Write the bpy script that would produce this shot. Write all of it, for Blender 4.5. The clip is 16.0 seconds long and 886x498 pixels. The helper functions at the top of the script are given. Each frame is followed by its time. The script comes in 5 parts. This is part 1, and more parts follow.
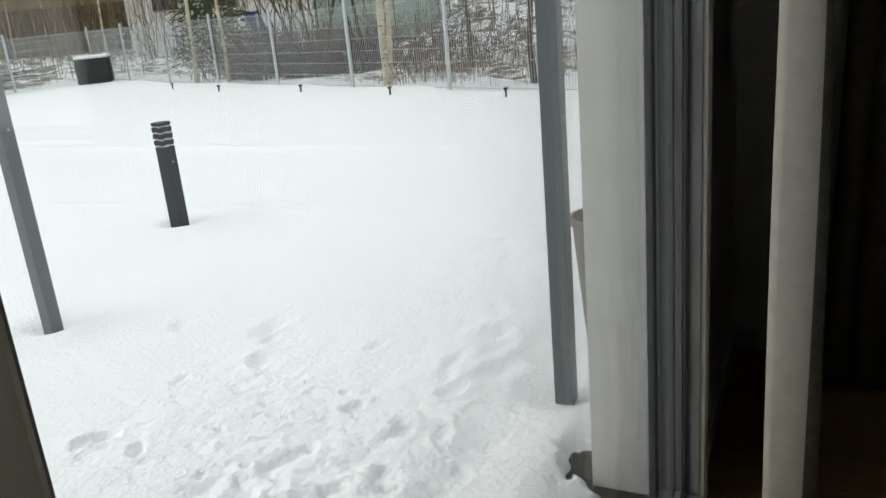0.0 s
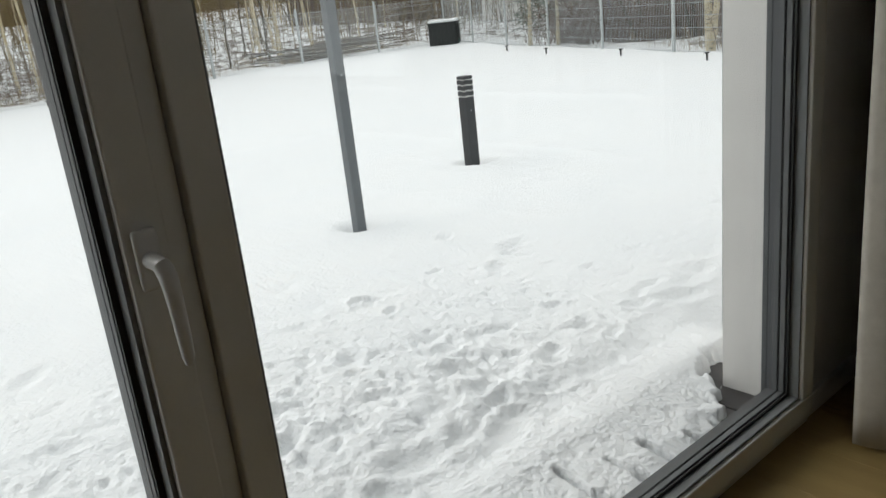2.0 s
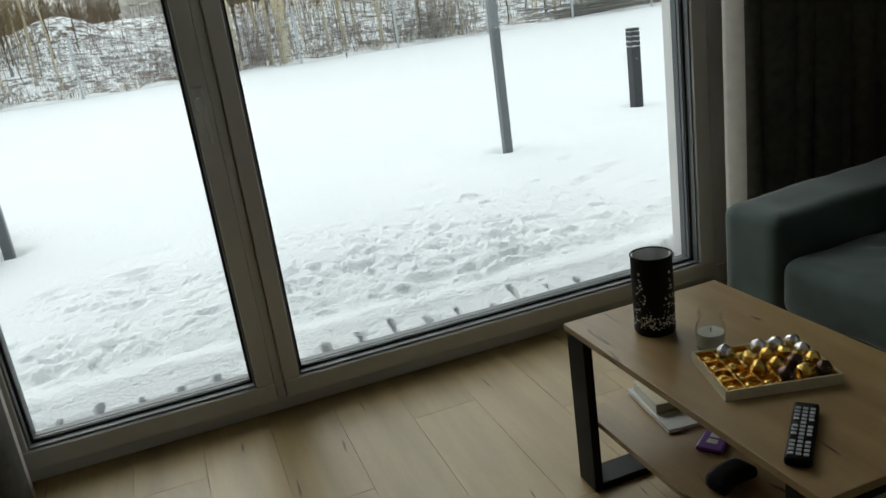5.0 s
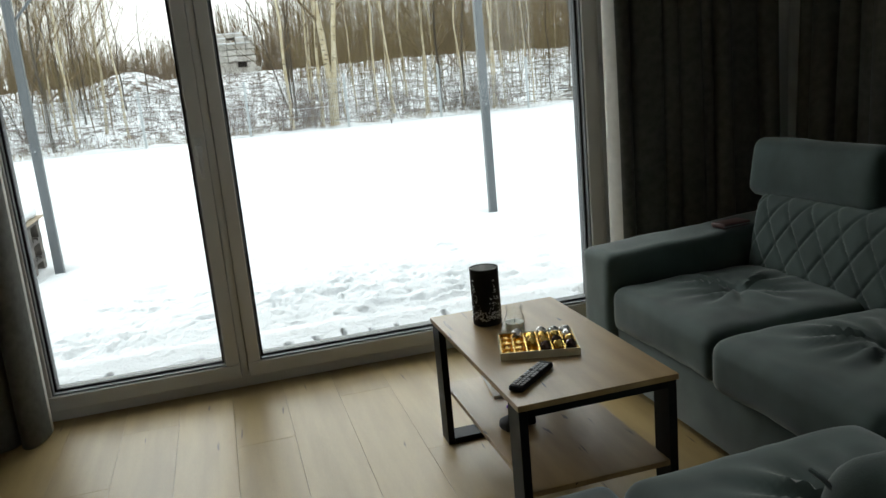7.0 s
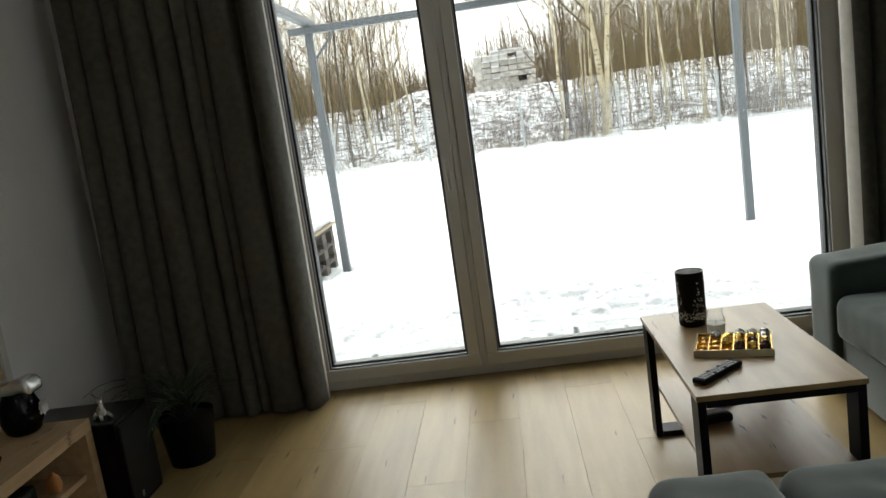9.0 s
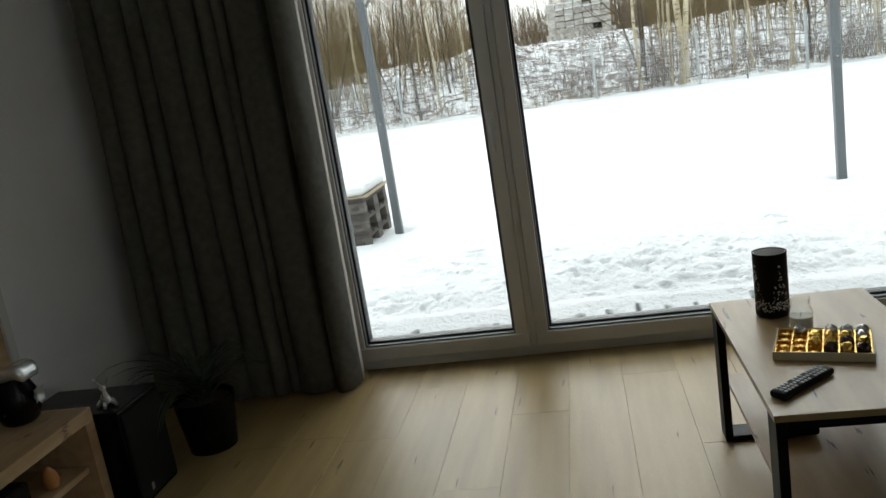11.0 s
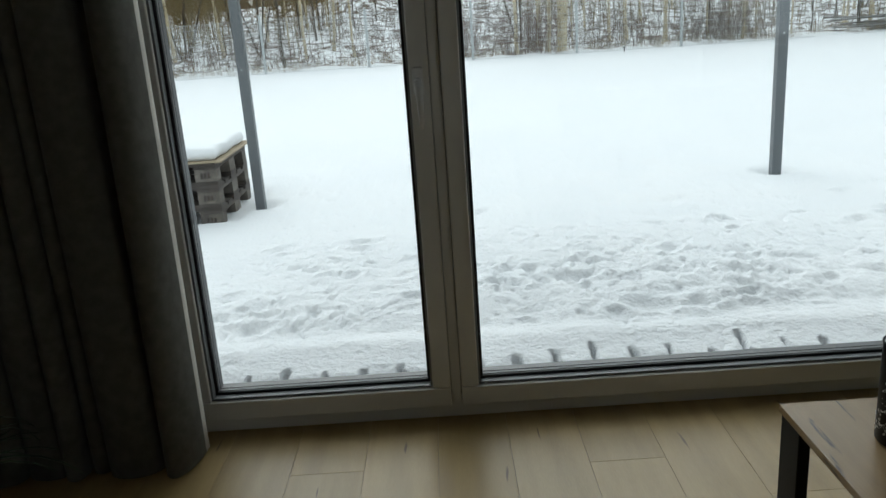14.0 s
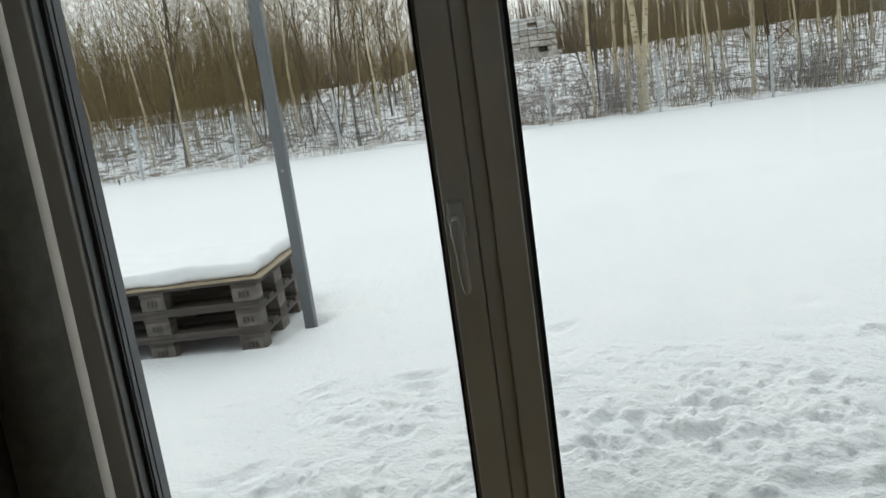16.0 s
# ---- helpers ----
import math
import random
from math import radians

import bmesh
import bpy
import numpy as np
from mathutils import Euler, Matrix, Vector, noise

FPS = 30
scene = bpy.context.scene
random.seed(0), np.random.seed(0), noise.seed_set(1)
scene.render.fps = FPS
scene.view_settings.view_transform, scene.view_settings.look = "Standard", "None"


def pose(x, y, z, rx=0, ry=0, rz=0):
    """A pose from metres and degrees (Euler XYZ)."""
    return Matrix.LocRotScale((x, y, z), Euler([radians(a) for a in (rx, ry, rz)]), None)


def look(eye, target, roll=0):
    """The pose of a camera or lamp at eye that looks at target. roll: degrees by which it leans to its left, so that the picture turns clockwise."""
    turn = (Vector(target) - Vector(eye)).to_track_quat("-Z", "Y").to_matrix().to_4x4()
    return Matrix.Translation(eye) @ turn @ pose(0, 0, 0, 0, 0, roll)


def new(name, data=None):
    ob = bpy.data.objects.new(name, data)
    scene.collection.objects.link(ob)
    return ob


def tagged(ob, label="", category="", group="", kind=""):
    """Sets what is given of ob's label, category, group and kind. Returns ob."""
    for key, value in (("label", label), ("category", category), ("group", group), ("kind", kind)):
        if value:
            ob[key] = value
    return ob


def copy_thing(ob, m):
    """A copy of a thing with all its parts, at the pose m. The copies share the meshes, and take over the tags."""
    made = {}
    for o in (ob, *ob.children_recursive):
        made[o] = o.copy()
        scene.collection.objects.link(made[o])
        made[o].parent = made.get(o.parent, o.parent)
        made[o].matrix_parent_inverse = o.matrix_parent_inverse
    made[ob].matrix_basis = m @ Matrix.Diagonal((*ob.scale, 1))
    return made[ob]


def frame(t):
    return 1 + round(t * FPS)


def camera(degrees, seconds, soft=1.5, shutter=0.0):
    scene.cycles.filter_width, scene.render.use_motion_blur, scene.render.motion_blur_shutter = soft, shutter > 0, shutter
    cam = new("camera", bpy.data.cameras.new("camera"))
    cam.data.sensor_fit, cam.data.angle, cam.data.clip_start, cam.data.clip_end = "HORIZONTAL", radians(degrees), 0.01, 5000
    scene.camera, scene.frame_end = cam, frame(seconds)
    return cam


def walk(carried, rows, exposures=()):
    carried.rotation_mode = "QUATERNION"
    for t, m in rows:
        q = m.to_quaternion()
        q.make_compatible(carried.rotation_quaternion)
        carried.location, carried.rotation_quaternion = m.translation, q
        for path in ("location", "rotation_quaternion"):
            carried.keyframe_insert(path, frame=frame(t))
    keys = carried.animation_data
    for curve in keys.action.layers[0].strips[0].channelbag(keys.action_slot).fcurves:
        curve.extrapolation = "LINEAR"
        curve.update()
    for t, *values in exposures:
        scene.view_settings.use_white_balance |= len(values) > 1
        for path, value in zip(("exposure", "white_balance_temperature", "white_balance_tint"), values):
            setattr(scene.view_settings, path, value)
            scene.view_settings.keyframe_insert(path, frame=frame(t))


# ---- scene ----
cam = camera(58.1, 16.0)
PATH = [
    (0, (-0.155, -0.238, 1.351), (1.558, 0.603, 0.754), -5.3),
    (0.5, (-0.167, -0.378, 1.351), (1.4, 0.717, 0.763), -7.1),
    (1, (-0.161, -0.589, 1.332), (1.197, 0.758, 0.747), -10.4),
    (1.5, (-0.337, -0.777, 1.319), (0.989, 0.599, 0.729), -9.2),
    (2, (-0.451, -0.97, 1.338), (0.766, 0.5, 0.741), -6.3),
    (2.5, (-0.421, -1.242, 1.282), (0.577, 0.371, 0.649), -7.2),
    (3, (-0.465, -1.513, 1.295), (0.469, 0.139, 0.663), -6.6),
    (3.5, (-0.514, -1.799, 1.31), (0.393, -0.115, 0.726), -5.8),
    (4, (-0.383, -2.061, 1.272), (0.367, -0.314, 0.652), -8.7),
    (4.2, (-0.35, -2.151, 1.292), (0.331, -0.38, 0.661), -9.7),
    (6.3, (-0.181, -3.18, 1.266), (0.307, -1.308, 0.757), -5.7),
    (6.5, (-0.198, -3.266, 1.271), (0.316, -1.39, 0.804), -4.8),
    (7, (-0.056, -3.484, 1.293), (0.448, -1.599, 0.857), -5.3),
    (7.5, (0.128, -3.628, 1.271), (0.566, -1.734, 0.802), -8.7),
    (8, (0.087, -3.761, 1.301), (0.334, -1.815, 0.91), -8.2),
    (8.5, (0.043, -3.875, 1.309), (0.045, -1.902, 0.982), -6.1),
    (9, (0.125, -3.841, 1.314), (-0.046, -1.877, 0.979), -8.2),
    (9.5, (0.253, -3.782, 1.3), (-0.1, -1.852, 0.914), -10.8),
    (9.7, (0.249, -3.761, 1.299), (-0.14, -1.84, 0.898), -10.3),
    (11.8, (0.188, -3.234, 1.298), (-0.155, -1.31, 0.869), -8.1),
    (12, (0.163, -3.193, 1.304), (-0.199, -1.273, 0.876), -6.5),
    (12.5, (-0.021, -2.986, 1.259), (-0.181, -1.049, 0.789), -2.7),
    (13, (-0.038, -2.808, 1.235), (-0.135, -0.879, 0.716), -3.9),
    (13.5, (0.012, -2.57, 1.256), (-0.197, -0.657, 0.711), -5.9),
    (14, (-0.074, -2.325, 1.259), (-0.091, -0.408, 0.689), -4.0),
    (14.5, (-0.097, -2.098, 1.261), (-0.101, -0.163, 0.757), -5.8),
    (15, (-0.003, -1.862, 1.314), (-0.3, 0.072, 0.902), -11.2),
    (15.5, (-0.051, -1.664, 1.326), (-0.284, 0.286, 0.946), -10.0),
    (16, (-0.005, -1.468, 1.316), (-0.222, 0.481, 0.922), -8.0),
]
EXPOSURES = [(0, 0.60, 6450, 9), (0.6, 0.54, 6650, 12), (1.6, 0.58, 6650, 12), (2.4, 0.57, 6450, 9), (3.5, 0.70, 6400, 7), (4, 0.66, 6350, 6), (6.5, 0.92, 6150, 5), (7.5, 1.38, 6350, 7), (9.5, 1.45, 6500, 8), (12, 0.72, 6100, 6), (13.5, 0.62, 6000, 5), (14.5, 0.55, 6150, 6), (16, 0.42, 6350, 8)]
walk(cam, [(t, look(e, g, r)) for t, e, g, r in PATH], EXPOSURES)
SKY_STRENGTH = 0.72

# ---- sky and sun: a bright overcast winter day ----
world = bpy.data.worlds.new("overcast_sky")
scene.world = world
world.use_nodes = True
wn, wl = world.node_tree.nodes, world.node_tree.links
sky = wn.new("ShaderNodeTexSky")
sky.sky_type, sky.sun_disc = "NISHITA", False
sky.sun_elevation, sky.sun_rotation = radians(32), radians(-10)
sky.dust_density, sky.air_density = 4.0, 1.0
scaled = wn.new("ShaderNodeVectorMath")
scaled.operation = "SCALE"
scaled.inputs["Scale"].default_value = 0.10
cloud = wn.new("ShaderNodeMix")
cloud.data_type = "RGBA"
cloud.inputs[0].default_value = 0.9
cloud.inputs[7].default_value = (0.96, 0.99, 0.98, 1)
wl.new(sky.outputs[0], scaled.inputs[0])
wl.new(scaled.outputs[0], cloud.inputs[6])
wl.new(cloud.outputs[2], wn["Background"].inputs[0])
wn["Background"].inputs[1].default_value = SKY_STRENGTH
sun = new("sun", bpy.data.lights.new("sun", "SUN"))
sun.data.energy, sun.data.angle, sun.data.color = 1.25, radians(62), (1.0, 0.98, 0.95)
sun.matrix_world = look((-2.0, 11, 7), (0, 0, 0))


# ---- materials ----
def mat(name, col=(0.5, 0.5, 0.5), rough=0.6, metal=0.0, col2=None, scale=8.0, detail=4.0, stretch=(1, 1, 1), bump=0.0, bump_scale=60.0,
        spec=0.5, sheen=0.0, lo=0.35, hi=0.65, vary=0.0, fine=0.12):
    """Surface with two colours mixed by a coarse noise, fine grain, relief, and a change of value from object to object."""
    m = bpy.data.materials.new(name)
    m.use_nodes = True
    n, l = m.node_tree.nodes, m.node_tree.links
    b = n["Principled BSDF"]
    b.inputs["Roughness"].default_value, b.inputs["Metallic"].default_value = rough, metal
    b.inputs["Specular IOR Level"].default_value = spec
    if sheen:
        b.inputs["Sheen Weight"].default_value, b.inputs["Sheen Roughness"].default_value = sheen, 0.4
    tc, mp, rnd = n.new("ShaderNodeTexCoord"), n.new("ShaderNodeMapping"), n.new("ShaderNodeObjectInfo")
    mp.inputs["Scale"].default_value = stretch
    l.new(tc.outputs["Object"], mp.inputs[0])
    off = n.new("ShaderNodeVectorMath")
    off.operation = "MULTIPLY_ADD"
    off.inputs[1].default_value = (37, 91, 53)
    cmb = n.new("ShaderNodeCombineXYZ")
    for k in range(3):
        l.new(rnd.outputs["Random"], cmb.inputs[k])
    l.new(cmb.outputs[0], off.inputs[0])
    l.new(mp.outputs[0], off.inputs[2])
    no = n.new("ShaderNodeTexNoise")
    no.inputs["Scale"].default_value, no.inputs["Detail"].default_value = scale, detail
    l.new(off.outputs[0], no.inputs["Vector"])
    ramp = n.new("ShaderNodeMapRange")
    ramp.inputs[1].default_value, ramp.inputs[2].default_value = lo, hi
    l.new(no.outputs["Fac"], ramp.inputs[0])
    mx = n.new("ShaderNodeMix")
    mx.data_type = "RGBA"
    c2 = col2 or tuple(c * 0.85 for c in col)
    mx.inputs[6].default_value, mx.inputs[7].default_value = (*col, 1), (*c2, 1)
    l.new(ramp.outputs[0], mx.inputs[0])
    fn = n.new("ShaderNodeTexNoise")
    fn.inputs["Scale"].default_value, fn.inputs["Detail"].default_value = bump_scale, 3
    l.new(off.outputs[0], fn.inputs["Vector"])
    val = n.new("ShaderNodeMath")
    val.operation = "MULTIPLY_ADD"
    val.inputs[1].default_value, val.inputs[2].default_value = fine * 2, 1 - fine
    l.new(fn.outputs["Fac"], val.inputs[0])
    val2 = n.new("ShaderNodeMath")
    val2.operation = "MULTIPLY_ADD"
    val2.inputs[1].default_value, val2.inputs[2].default_value = vary * 2, 1 - vary
    l.new(rnd.outputs["Random"], val2.inputs[0])
    val3 = n.new("ShaderNodeMath")
    val3.operation = "MULTIPLY"
    l.new(val.outputs[0], val3.inputs[0])
    l.new(val2.outputs[0], val3.inputs[1])
    out = n.new("ShaderNodeVectorMath")
    out.operation = "SCALE"
    l.new(mx.outputs[2], out.inputs[0])
    l.new(val3.outputs[0], out.inputs["Scale"])
    l.new(out.outputs[0], b.inputs["Base Color"])
    if bump:
        bp = n.new("ShaderNodeBump")
        bp.inputs["Strength"].default_value, bp.inputs["Distance"].default_value = 1.0, bump
        l.new(fn.outputs["Fac"], bp.inputs["Height"])
        l.new(bp.outputs[0], b.inputs["Normal"])
    m["mix_node"], m["off_node"], m["out_node"] = mx.name, off.name, out.name
    return m


def add_knots(m, col, scale, size=0.10, stretch=(1, 1, 1), noise_amt=0.5):
    """Dark knots or specks, as spots round scattered points."""
    n, l = m.node_tree.nodes, m.node_tree.links
    mx, off = n[m["mix_node"]], n[m["off_node"]]
    mp = n.new("ShaderNodeMapping")
    mp.inputs["Scale"].default_value = stretch
    l.new(off.outputs[0], mp.inputs[0])
    wob = n.new("ShaderNodeTexNoise")
    wob.inputs["Scale"].default_value = scale * 4
    l.new(off.outputs[0], wob.inputs["Vector"])
    add = n.new("ShaderNodeMixRGB")
    add.blend_type = "ADD"
    add.inputs[0].default_value = noise_amt / scale
    l.new(mp.outputs[0], add.inputs[1])
    l.new(wob.outputs["Color"], add.inputs[2])
    vo = n.new("ShaderNodeTexVoronoi")
    vo.inputs["Scale"].default_value = scale
    if stretch[2] == 0:
        vo.voronoi_dimensions = "2D"
    l.new(add.outputs[0], vo.inputs["Vector"])
    r = n.new("ShaderNodeMapRange")
    r.inputs[1].default_value, r.inputs[2].default_value, r.inputs[3].default_value, r.inputs[4].default_value = size * 0.3, size, 1, 0
    l.new(vo.outputs["Distance"], r.inputs[0])
    k = n.new("ShaderNodeMix")
    k.data_type = "RGBA"
    k.inputs[7].default_value = (*col, 1)
    l.new(r.outputs[0], k.inputs[0])
    l.new(mx.outputs[2], k.inputs[6])
    l.new(k.outputs[2], n[m["out_node"]].inputs[0])
    return m


M_WALL = mat("white_wall_paint", (0.84, 0.84, 0.84), 0.85, col2=(0.80, 0.80, 0.80), scale=3, bump=0.0006, bump_scale=160, fine=0.03)
M_CEIL = mat("ceiling_paint", (0.78, 0.78, 0.77), 0.9, scale=3, fine=0.03)
M_RENDER = mat("white_facade_render", (0.86, 0.84, 0.81), 0.9, col2=(0.81, 0.79, 0.765), scale=5, bump=0.002, bump_scale=220, fine=0.06)
M_FRAME = mat("cream_window_profile", (0.66, 0.645, 0.60), 0.38, col2=(0.62, 0.605, 0.565), scale=4, bump=0.0002, bump_scale=300, fine=0.03)
M_FRAME_OUT = mat("anthracite_profile", (0.10, 0.105, 0.11), 0.45, scale=6, fine=0.05)
M_BEAD = mat("dark_grey_bead", (0.19, 0.20, 0.205), 0.5, scale=8, fine=0.05)
M_GASKET = mat("black_rubber", (0.012, 0.012, 0.013), 0.6, fine=0.05)
M_SPACER = mat("spacer_bar_grey", (0.13, 0.135, 0.14), 0.55, 0.0, fine=0.03)
M_HANDLE = mat("white_handle_lacquer", (0.66, 0.65, 0.63), 0.3, fine=0.02)
M_OAK = add_knots(mat("oak_floor", (0.340, 0.240, 0.096), 0.40, col2=(0.262, 0.178, 0.068), scale=2.2, detail=9, stretch=(7, 0.7, 1), lo=0.34, hi=0.70, bump=0.0003, bump_scale=55, vary=0.07, fine=0.12),
                  (0.11, 0.068, 0.034), 1.9, 0.050, (0.6, 0.8, 0), 0.3)
M_OAK_TABLE = add_knots(mat("oak_table_board", (0.330, 0.222, 0.098), 0.36, col2=(0.235, 0.150, 0.062), scale=2.4, detail=9, stretch=(7, 0.7, 7), lo=0.35, hi=0.7, bump=0.0003, bump_scale=50, fine=0.12),
                        (0.055, 0.032, 0.016), 3.4, 0.075, (0.5, 0.8, 0))
M_OAK_LIGHT = add_knots(mat("light_pine_cabinet", (0.52, 0.36, 0.20), 0.5, col2=(0.40, 0.26, 0.13), scale=3, detail=8, stretch=(9, 0.9, 9), lo=0.35, hi=0.7, bump_scale=50, fine=0.1),
                        (0.16, 0.09, 0.04), 4, 0.09, (0.22, 1, 0))
M_BASE = mat("white_skirting", (0.74, 0.73, 0.71), 0.5, fine=0.02)
M_CURTAIN = mat("taupe_curtain_cloth", (0.096, 0.091, 0.074), 0.95, col2=(0.070, 0.066, 0.053), scale=30, bump=0.0006, bump_scale=420, sheen=0.1, fine=0.12)
# cream copy of the curtain cloth, for its window-lit edge and back
M_CURTAIN_LIT = mat("curtain_cloth_lit", (0.52, 0.485, 0.43), 0.95, col2=(0.47, 0.435, 0.385), scale=25, bump=0.0005, bump_scale=400, fine=0.08)
M_VELVET = mat("grey_green_velvet", (0.056, 0.084, 0.076), 0.82, col2=(0.026, 0.042, 0.038), scale=5, detail=6, bump=0.0004, bump_scale=350, sheen=0.32, lo=0.3, hi=0.7, fine=0.14)
M_BLACK = mat("black_powder_coat", (0.006, 0.006, 0.0065), 0.5, spec=0.14, bump=0.0002, bump_scale=300, fine=0.06)
M_GLOSS_BLACK = mat("black_gloss_lacquer", (0.005, 0.005, 0.0055), 0.25, spec=0.16, fine=0.03)
M_SILVER = mat("silver_ceramic", (0.86, 0.86, 0.85), 0.2, 0.7, fine=0.03)
M_GREEN_GLAZE = add_knots(mat("green_glaze", (0.010, 0.055, 0.036), 0.15, col2=(0.02, 0.10, 0.07), scale=14, fine=0.1), (0.35, 0.42, 0.38), 34, 0.10)
M_REED = mat("reed_stick", (0.20, 0.12, 0.06), 0.7)
M_PETAL = mat("silver_petal", (0.62, 0.62, 0.62), 0.35, 0.5)
M_LEAF = mat("plant_leaf", (0.014, 0.028, 0.012), 0.45, col2=(0.035, 0.06, 0.025), scale=12, fine=0.2)
M_SOIL = mat("potting_soil", (0.03, 0.02, 0.014), 0.95, bump=0.004, bump_scale=90)
M_GOLD = mat("gold_foil", (0.85, 0.58, 0.16), 0.22, 1.0, col2=(0.7, 0.42, 0.08), scale=60, bump=0.002, bump_scale=160)
M_DARKFOIL = mat("dark_foil", (0.10, 0.06, 0.05), 0.25, 0.8, scale=60, bump=0.002, bump_scale=160)
M_SILVERFOIL = mat("silver_foil", (0.7, 0.68, 0.66), 0.25, 0.9, scale=60, bump=0.002, bump_scale=160)
M_WAX = mat("cream_wax", (0.72, 0.71, 0.60), 0.5, scale=6)
M_WICK = mat("black_wick", (0.02, 0.02, 0.02), 0.9)
M_KEY = mat("grey_rubber_keys", (0.42, 0.42, 0.43), 0.6)
M_PAPER = mat("white_paper", (0.74, 0.73, 0.70), 0.8)
M_YELLOW = mat("yellow_print", (0.70, 0.42, 0.04), 0.5)
M_CREAM = mat("cream_card", (0.50, 0.44, 0.28), 0.55)
M_PURPLE = mat("purple_foil", (0.16, 0.05, 0.30), 0.4)
M_BROWN_LEATHER = mat("brown_leather", (0.075, 0.028, 0.022), 0.4, scale=20, bump=0.0006, bump_scale=200)
M_ORANGE = mat("orange_ceramic", (0.55, 0.24, 0.07), 0.4)
M_POST = mat("grey_painted_steel", (0.13, 0.142, 0.15), 0.42, col2=(0.13, 0.145, 0.155), scale=5, fine=0.05)
M_BOLLARD = mat("anthracite_bollard", (0.028, 0.030, 0.033), 0.5, scale=20, bump=0.0003, bump_scale=300, fine=0.1)
M_LOUVRE = mat("pale_louvre", (0.60, 0.60, 0.58), 0.5)
M_DECK = mat("grey_wpc_deck", (0.050, 0.046, 0.048), 0.5, col2=(0.030, 0.028, 0.029), scale=5, stretch=(12, 1, 1), bump=0.001, bump_scale=120, vary=0.15)
M_PALLET = mat("weathered_pallet_wood", (0.11, 0.096, 0.086), 0.85, col2=(0.055, 0.048, 0.043), scale=6, detail=8, stretch=(1, 8, 8), bump=0.0015, bump_scale=80, vary=0.2, lo=0.3, hi=0.7)
M_BLOCK = mat("pallet_block_wood", (0.20, 0.18, 0.155), 0.9, col2=(0.11, 0.098, 0.088), scale=20, bump=0.001, bump_scale=120, vary=0.2)
M_PLY = mat("plywood_sheet", (0.40, 0.33, 0.23), 0.8, col2=(0.30, 0.24, 0.16), scale=10, stretch=(1, 6, 20), bump_scale=60)
M_INK = mat("dark_stamp", (0.06, 0.05, 0.045), 0.9)
M_POT_OUT = mat("taupe_planter", (0.22, 0.20, 0.18), 0.6, scale=8)
M_ZINC = mat("galvanised_steel", (0.50, 0.53, 0.54), 0.5, 0.15, col2=(0.44, 0.47, 0.48), scale=12)
M_BIN = mat("black_plastic", (0.022, 0.026, 0.025), 0.6)
M_BIN_GREEN = mat("green_plastic", (0.03, 0.10, 0.075), 0.6)
M_BIRCH = add_knots(mat("birch_bark", (0.60, 0.53, 0.38), 0.85, col2=(0.44, 0.36, 0.22), scale=5, bump=0.004, bump_scale=30, vary=0.15, fine=0.2), (0.055, 0.045, 0.035), 5, 0.30, (1, 1, 2.6), 0.6)
M_BARK = mat("dark_bark", (0.105, 0.085, 0.06), 0.95, col2=(0.06, 0.05, 0.036), scale=12, stretch=(3, 3, 0.5), bump=0.01, bump_scale=30, vary=0.25, fine=0.25)
M_TWIG = mat("bare_twigs", (0.205, 0.145, 0.072), 0.95, col2=(0.11, 0.078, 0.042), scale=1.5, vary=0.25, fine=0.2)
M_OLIVE = mat("olive_twigs", (0.22, 0.175, 0.072), 0.95, col2=(0.12, 0.09, 0.04), scale=1.2, fine=0.3)
M_BRUSH = mat("dry_brush", (0.165, 0.125, 0.09), 0.95, col2=(0.105, 0.08, 0.06), scale=0.6, fine=0.25)
M_REDBRUSH = mat("red_brown_brush", (0.15, 0.095, 0.07), 0.95, col2=(0.10, 0.065, 0.05), scale=0.6, fine=0.25)
M_GRASS = mat("dry_grass", (0.34, 0.27, 0.16), 0.95, col2=(0.24, 0.18, 0.10), scale=0.8, fine=0.2)
M_NEEDLE = mat("spruce_needles", (0.035, 0.06, 0.03), 0.9, col2=(0.055, 0.085, 0.04), scale=3, fine=0.25)
M_BLOCKWALL = mat("white_aerated_block", (0.74, 0.71, 0.66), 0.9, col2=(0.48, 0.45, 0.41), scale=3, bump_scale=8, fine=0.1)
M_OPENING_SHADE = mat("opening_shade", (0.04, 0.038, 0.035), 0.9)
M_SHED = mat("pale_green_boards", (0.34, 0.43, 0.38), 0.7, col2=(0.28, 0.37, 0.32), scale=2, fine=0.08)
M_ROOF = mat("dark_roofing", (0.06, 0.045, 0.04), 0.8)
M_BROWN_BOARD = mat("brown_fence_boards", (0.085, 0.055, 0.04), 0.85, col2=(0.06, 0.04, 0.03), scale=4, fine=0.15)
M_BLUE = mat("blue_plastic", (0.03, 0.09, 0.28), 0.4)
M_SNOW = mat("fresh_snow", (0.86, 0.875, 0.89), 0.7, col2=(0.83, 0.85, 0.87), scale=3, bump=0.006, bump_scale=38, spec=0.2, fine=0.03)
M_FAR = mat("far_woods", (0.165, 0.115, 0.065), 1.0, col2=(0.28, 0.215, 0.14), scale=2.6, detail=8, stretch=(1, 1, 0.10), lo=0.38, hi=0.66, fine=0.35, bump_scale=5)

M_FARTWIG = mat("far_bare_tops", (0.15, 0.108, 0.065), 1.0, col2=(0.22, 0.17, 0.11), scale=0.15, fine=0.2)


